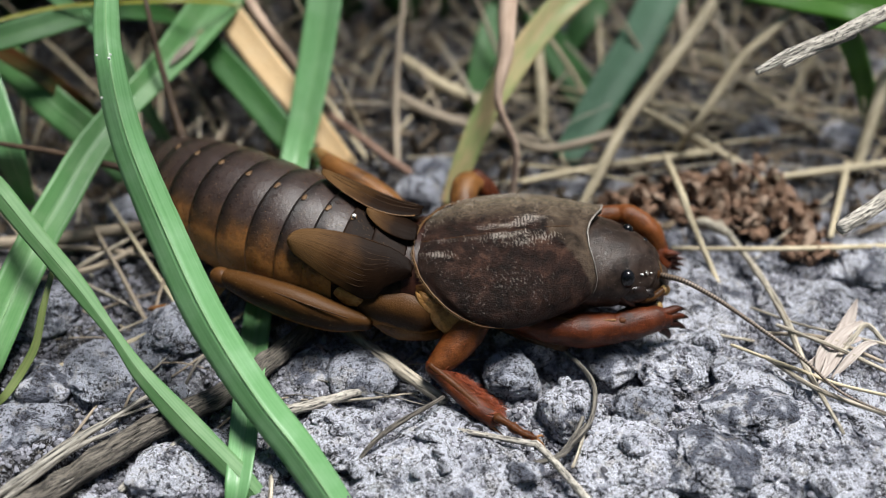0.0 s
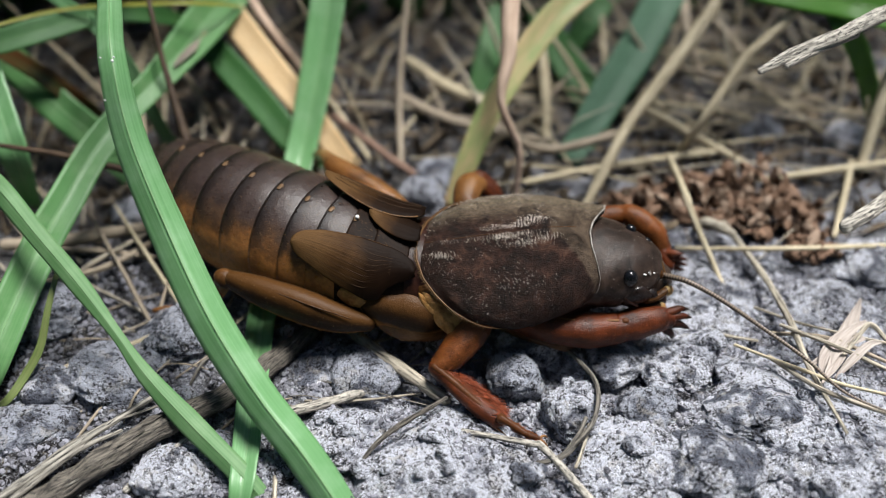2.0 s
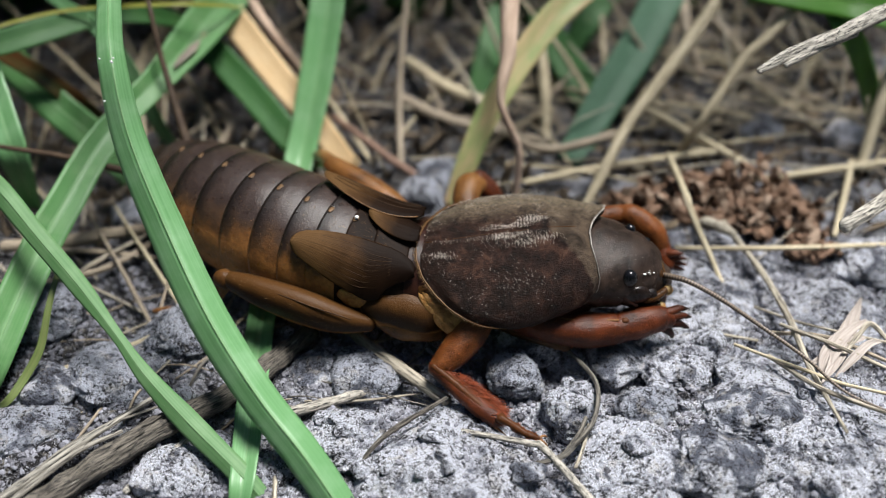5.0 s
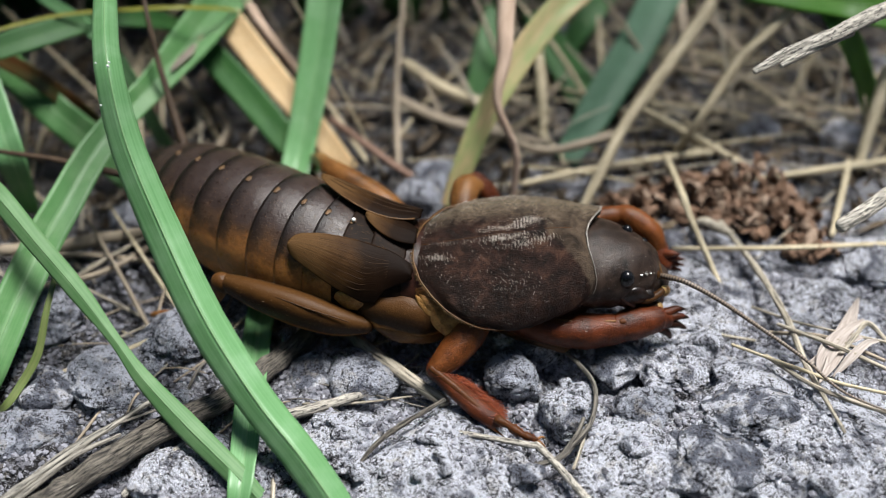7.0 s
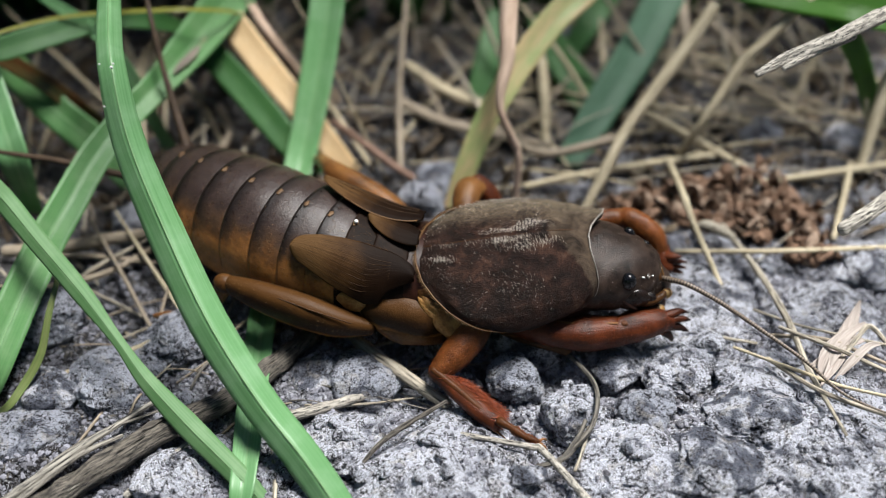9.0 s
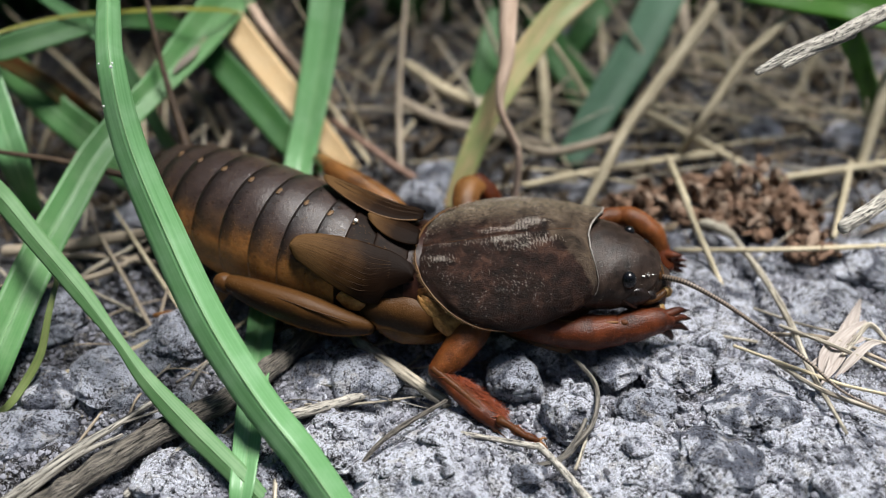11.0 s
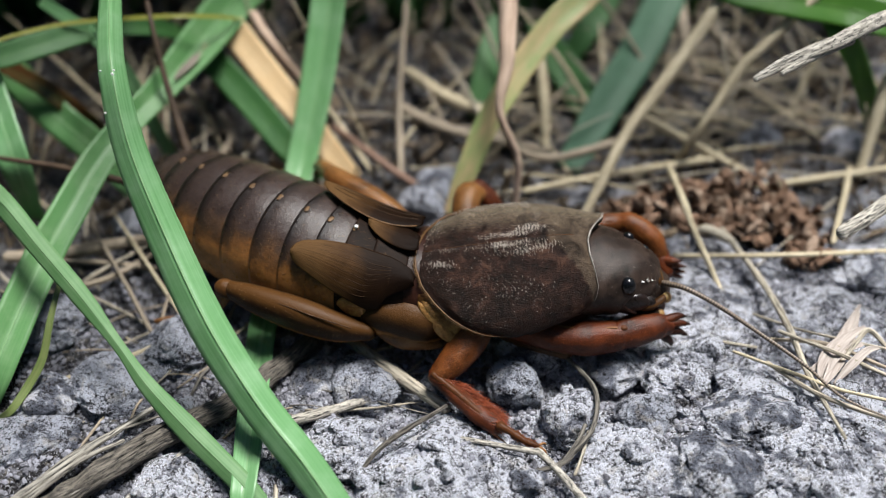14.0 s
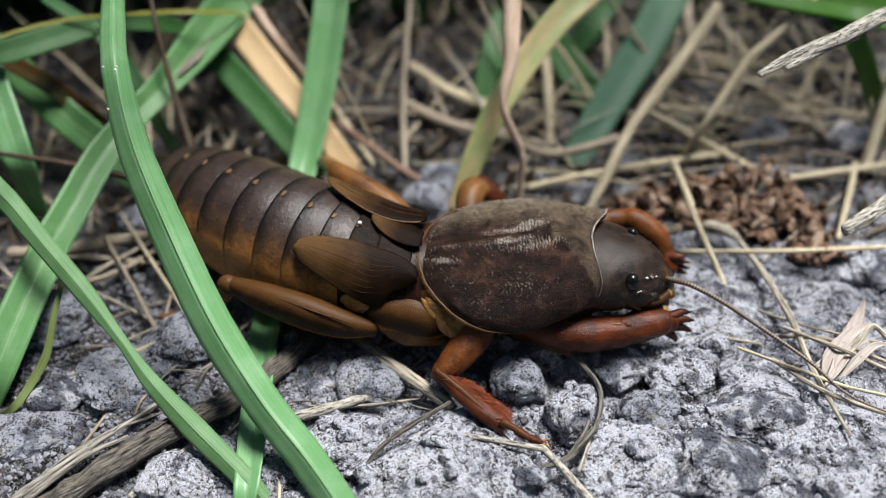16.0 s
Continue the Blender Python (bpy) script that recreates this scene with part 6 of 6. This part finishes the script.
# ---------------------------------------------------------------- stones
def stone_shape(center, r, flat, seed, fine=True, broken=0.7, grit=1.0):
    """A broken lump: flat faces cut from a ball, with grit and pits on them."""
    n, m = (112, 172) if r[0] > 2.5 else (46, 74) if fine else (18, 28)
    gen = np.random.RandomState(seed * 13 + 5)
    b = math.pi * (np.arange(n) + 0.3) / (n - 0.4)
    a = 2 * math.pi * np.arange(m) / m
    d = np.stack([np.sin(b)[:, None] * np.cos(a), np.sin(b)[:, None] * np.sin(a), np.cos(b)[:, None] * np.ones(m)], -1)
    face = gen.normal(size=(16, 3))
    face /= np.linalg.norm(face, axis=1)[:, None]
    reach = gen.uniform(0.66, 0.98, 16) / np.maximum(d @ face.T, 0.05)
    soft = -np.log(np.exp(-14 * reach).sum(-1)) / 14
    k = (1 - broken) + broken * np.minimum(soft * 1.22, 1.25)
    o = Vector((seed * 5.3, seed * 2.1, seed * 1.7))
    s = Shape()
    pts, uvs = [], []
    for i in range(n):
        row = []
        for j in range(m):
            q = Vector(d[i, j])
            f = k[i, j] + 0.16 * noise.noise(q * 1.6 + o) + 0.06 * noise.noise(q * 5.5 + o)
            if r[0] > 2.5:
                w = q * r[0]
                pit = max(0.0, noise.noise(w * 1.1 + o * 2) - 0.25)
                f += (0.26 * noise.noise(w * 1.2 + o) + 0.15 * abs(noise.noise(w * 2.7 + o)) + 0.10 * noise.noise(w * 5.5 + o) + 0.05 * noise.noise(w * 11 + o) - 0.9 * pit) / r[0]
            elif fine:
                f += grit * (0.04 * noise.noise(q * 11 + o) + 0.04 * noise.noise(q * 22 + o) + 0.025 * noise.noise(q * 41 + o))
            q = q * f
            row.append((center[0] + q.x * r[0], center[1] + q.y * r[1], center[2] + q.z * r[2] * flat))
        pts.append(row)
        uvs.append([(w, b[i]) for w in a])
    k0 = s.grid(pts, uvs, ring=True, flip=True)
    s.fan(list(range(k0, k0 + m)))
    e = k0 + (n - 1) * m
    s.fan(list(range(e, e + m)), flip=True)
    return s


STONES = [
    # place, radius, width factor, height factor, kind
    ((0.2, -15.6, -1.5), 5.42, 1.0, 0.52, 0), ((23.7, -13.9, -1.4), 6.79, 1.0, 0.50, 0), ((19.9, -12.6, 1.1), 2.5, 1.0, 0.55, 1), ((16.3, -15.6, 0.7), 2.5, 1.0, 0.6, 1),
    ((4.6, -8.5, 0.2), 1.75, 1.0, 0.85, 2), ((8.5, -11.4, 0.2), 1.78, 1.0, 0.8, 0), ((13.1, -11.5, 0.7), 1.62, 1.0, 0.7, 2), ((-5.5, -7.9, -0.1), 2.16, 1.0, 0.7, 2), ((-6.7, -13.5, -0.4), 2.55, 1.0, 0.7, 0),
    ((-18.8, -4.8, -0.1), 2.46, 1.0, 0.7, 2), ((-28.2, -2.2, 0.0), 2.44, 1.0, 0.8, 2), ((-27.0, -9.2, -0.3), 1.68, 1.0, 0.9, 1), ((-23.0, -7.9, -0.7), 3.10, 1.0, 0.6, 2), ((-17.5, -16.1, -0.4), 2.13, 1.0, 0.7, 0),
    ((-1.8, 10.2, 0.2), 1.81, 1.0, 0.9, 2), ((11.7, -7.0, 0.0), 1.71, 1.0, 0.7, 1), ((5.6, -4.6, 0.2), 2.14, 1.0, 0.8, 1), ((16.1, -7.0, 0.0), 2.33, 1.0, 0.5, 0), ((-24.4, 8.1, -0.0), 1.96, 1.0, 0.8, 2),
    ((18.5, -0.6, -0.6), 3.73, 1.0, 0.4, 0), ((26.4, -15.7, 0.5), 1.77, 1.0, 0.8, 2), ((12.1, -15.3, -0.6), 3.23, 1.0, 0.6, 0), ((-2.9, -17.1, -0.4), 1.76, 1.0, 0.7, 0), ((34.3, 18.1, -0.6), 1.94, 1.0, 0.5, 0),
    ((27.3, 19.3, -0.6), 1.76, 1.0, 0.6, 2), ((12.3, 33.6, -0.4), 1.63, 1.0, 0.8, 2), ((39.4, 28.2, -0.6), 2.10, 1.0, 0.6, 2), ((-27.6, -12.2, -0.6), 2.59, 1.0, 0.6, 2), ((27.2, -2.1, -0.7), 3.27, 1.0, 0.5, 0), ((-14.6, -14.0, -0.0), 0.94, 1.0, 0.9, 2),
    ((-8.7, -7.6, -0.2), 1.55, 1.0, 0.7, 1), ((32.3, 2.8, -0.4), 2.56, 1.0, 0.5, 0), ((-0.2, 12.9, 0.0), 1.85, 1.0, 0.7, 2), ((25.9, -10.2, 0.9), 1.49, 1.0, 0.7, 0),
]
PERCHES = []
for i, (c, r, wf, hf, kd) in enumerate(STONES):
    label = ("pale crusted rough grey stone in soil", "slate grey rough stone in soil", "rounded blue-grey pebble in soil")[kd]
    sh = stone_shape(c, (r * 1.1, r, r), hf, i + 1, r > 1.2, *((0.95, 0.35) if kd == 1 else (0.7, 1.0)))
    if c[1] < 4 and kd == 0:
        tops = [q for q in sh.v if q[2] > c[2] + 0.2 * r * hf]
        PERCHES += [random.Random(i * 7 + k).choice(tops) for k in range(int(14 * r * r))]
    thing("stone", sh, (STONE_PALE, STONE_DARK, STONE_BLUE)[kd], label, "stone", "stones in the soil")

# small pebbles lying loose
rnd = random.Random(29)
placed = 0
while placed < 150:
    x, y = rnd.uniform(-24, 27), rnd.uniform(-19, 3)
    if placed % 2:
        x, y = rnd.uniform(4, 27), rnd.uniform(-18.5, -5)
    top = None
    if placed >= 90:
        x, y, top = rnd.choice([w for w in PERCHES if w[1] < -4])
    if (1.5 < x < 7.5 and -13.6 < y < -10.5) or (-2 < x < 4 and -11 < y < -8):
        continue
    q = rnd.uniform(0.22, 0.5) if rnd.random() < 0.75 else rnd.uniform(0.5, 0.95)
    z = (float(ground_height(x, y)) if top is None else top) + q * 0.25
    kd = rnd.choice((0, 0, 0, 0, 0, 2, 2, 1))
    sh = stone_shape((x, y, z), (q * rnd.uniform(0.9, 1.4), q, q * rnd.uniform(0.6, 0.85)), 1.0, placed + 60, False, 0.95)
    thing("pebble", sh, (STONE_PALE, STONE_DARK, STONE_BLUE)[kd], ("small pale crusted pebble on soil", "small slate grey pebble on soil", "small blue-grey pebble on soil")[kd], "stone", "pebbles on the soil")
    placed += 1

# crumbs of soil
def crumbs(name, count, area, size, mat, label, seed, perches=(), stretch=(1, 1, 1)):
    rnd = random.Random(seed)
    v, f = [], []
    base = [(1, 0, 0), (-1, 0, 0), (0, 1, 0), (0, -1, 0), (0, 0, 1), (0, 0, -1)]
    tri = [(0, 2, 4), (2, 1, 4), (1, 3, 4), (3, 0, 4), (2, 0, 5), (1, 2, 5), (3, 1, 5), (0, 3, 5)]
    xs = [rnd.uniform(*area[0]) for _ in range(count)]
    ys = [rnd.uniform(*area[1]) for _ in range(count)]
    zs = ground_height(xs, ys)
    for x, y, z in list(zip(xs, ys, zs)) + list(perches):
        r = size[0] + (size[1] - size[0]) * rnd.random() ** 2.4
        e = Euler([rnd.uniform(0, 6.3) for _ in range(3)]).to_matrix()
        i = len(v)
        pts = [e @ (Vector([c * w for c, w in zip(q, stretch)]) * r * rnd.uniform(0.5, 1.4)) for q in base]
        for q in pts:
            v.append((x + q.x, y + q.y, z + r * 0.2 + q.z * 0.7))
        if r < 0.13:
            f += [(i + a, i + b, i + c) for a, b, c in tri]
            continue
        mids = {}
        for a, b, c in tri:
            idx = []
            for p0, p1 in ((a, b), (b, c), (c, a)):
                key = (min(p0, p1), max(p0, p1))
                if key not in mids:
                    q = (pts[p0] + pts[p1]) * rnd.uniform(0.52, 0.82)
                    mids[key] = len(v)
                    v.append((x + q.x, y + q.y, z + r * 0.2 + q.z * 0.7))
                idx.append(mids[key])
            f += [(i + a, idx[0], idx[2]), (idx[0], i + b, idx[1]), (idx[2], idx[1], i + c), tuple(idx)]
    s = Shape()
    s.v, s.f, s.uv = v, f, [(0, 0)] * len(v)
    return thing(name, s, mat, label, "soil", base=(0, 0, 0), kind="stuff", smooth=False)


crumbs("soil_crumbs", 36000, ((-30, 33), (-20.5, 6)), (0.04, 0.24), CRUMBS, "loose pale and dark soil crumbs", 3, PERCHES)
crumbs("soil_grit", 22000, ((2, 31), (-20, -3)), (0.03, 0.10), GRIT, "fine dark grit on pale crust", 8)
crumbs("litter_crumbs", 4200, ((-40, 42), (6, 46)), (0.12, 0.6), LITTER, "brown flakes of plant litter", 4, stretch=(3.6, 0.7, 0.35))

# brown heap of dry husks
def husk_mesh(k):
    def fn(u, v):
        a = (v - 0.5) * (1.2 + 0.35 * k)
        w = 0.70 * math.sin(math.pi * (0.12 + 0.8 * u)) ** 0.7
        return np.array((u * 1.7 - 0.85, w * math.sin(a), w * 0.7 * math.cos(a) + 0.25 * math.sin(u * 3 + k) + 0.45 * noise.noise((u * 2.3, v * 2.3, k * 3.1))))
    s = sheet(fn, 7, 7, -0.07)
    return s.mesh("husk", HUSK if k % 3 else HUSK_PALE)


husks = new("husk_heap")
HB = (21.4, 9.5, 0.0)
husks.location = [q * MM for q in HB]
tagged(husks, "crumbling heap of dry brown seed husks", "plant litter")
meshes = [husk_mesh(k) for k in range(6)]
for k in range(300):
    lobe = ((-0.5, 0.0, 4.6, 2.6, 2.4), (4.4, -1.4, 3.8, 2.4, 2.0), (-5.6, -0.6, 3.6, 2.2, 1.6), (6.6, -4.8, 1.8, 2.4, 1.0), (3.0, 1.6, 3.4, 2.0, 3.0))[(0, 0, 1, 1, 2, 3, 4)[k % 7]]
    a, q = rnd.uniform(0, 6.28), math.sqrt(rnd.random())
    x, y = lobe[0] + lobe[2] * q * math.cos(a), lobe[1] + lobe[3] * q * math.sin(a)
    z = float(ground_height(HB[0] + x, HB[1] + y)) + 0.15 + lobe[4] * (1 - q * q) * rnd.uniform(0.3, 1.0)
    ob = new("husk", meshes[k % 6])
    ob.parent = husks
    ob.location = (x * MM, y * MM, z * MM)
    ob.rotation_euler = [rnd.uniform(-1.6, 1.6), rnd.uniform(-1.6, 1.6), rnd.uniform(0, 6.28)]
    sc = rnd.uniform(0.5, 1.35)
    ob.scale = (sc * rnd.uniform(0.5, 1.0), sc * rnd.uniform(0.6, 1.3), sc)


def motions():
    """The insect and the plants keep still throughout the shot."""


motions()
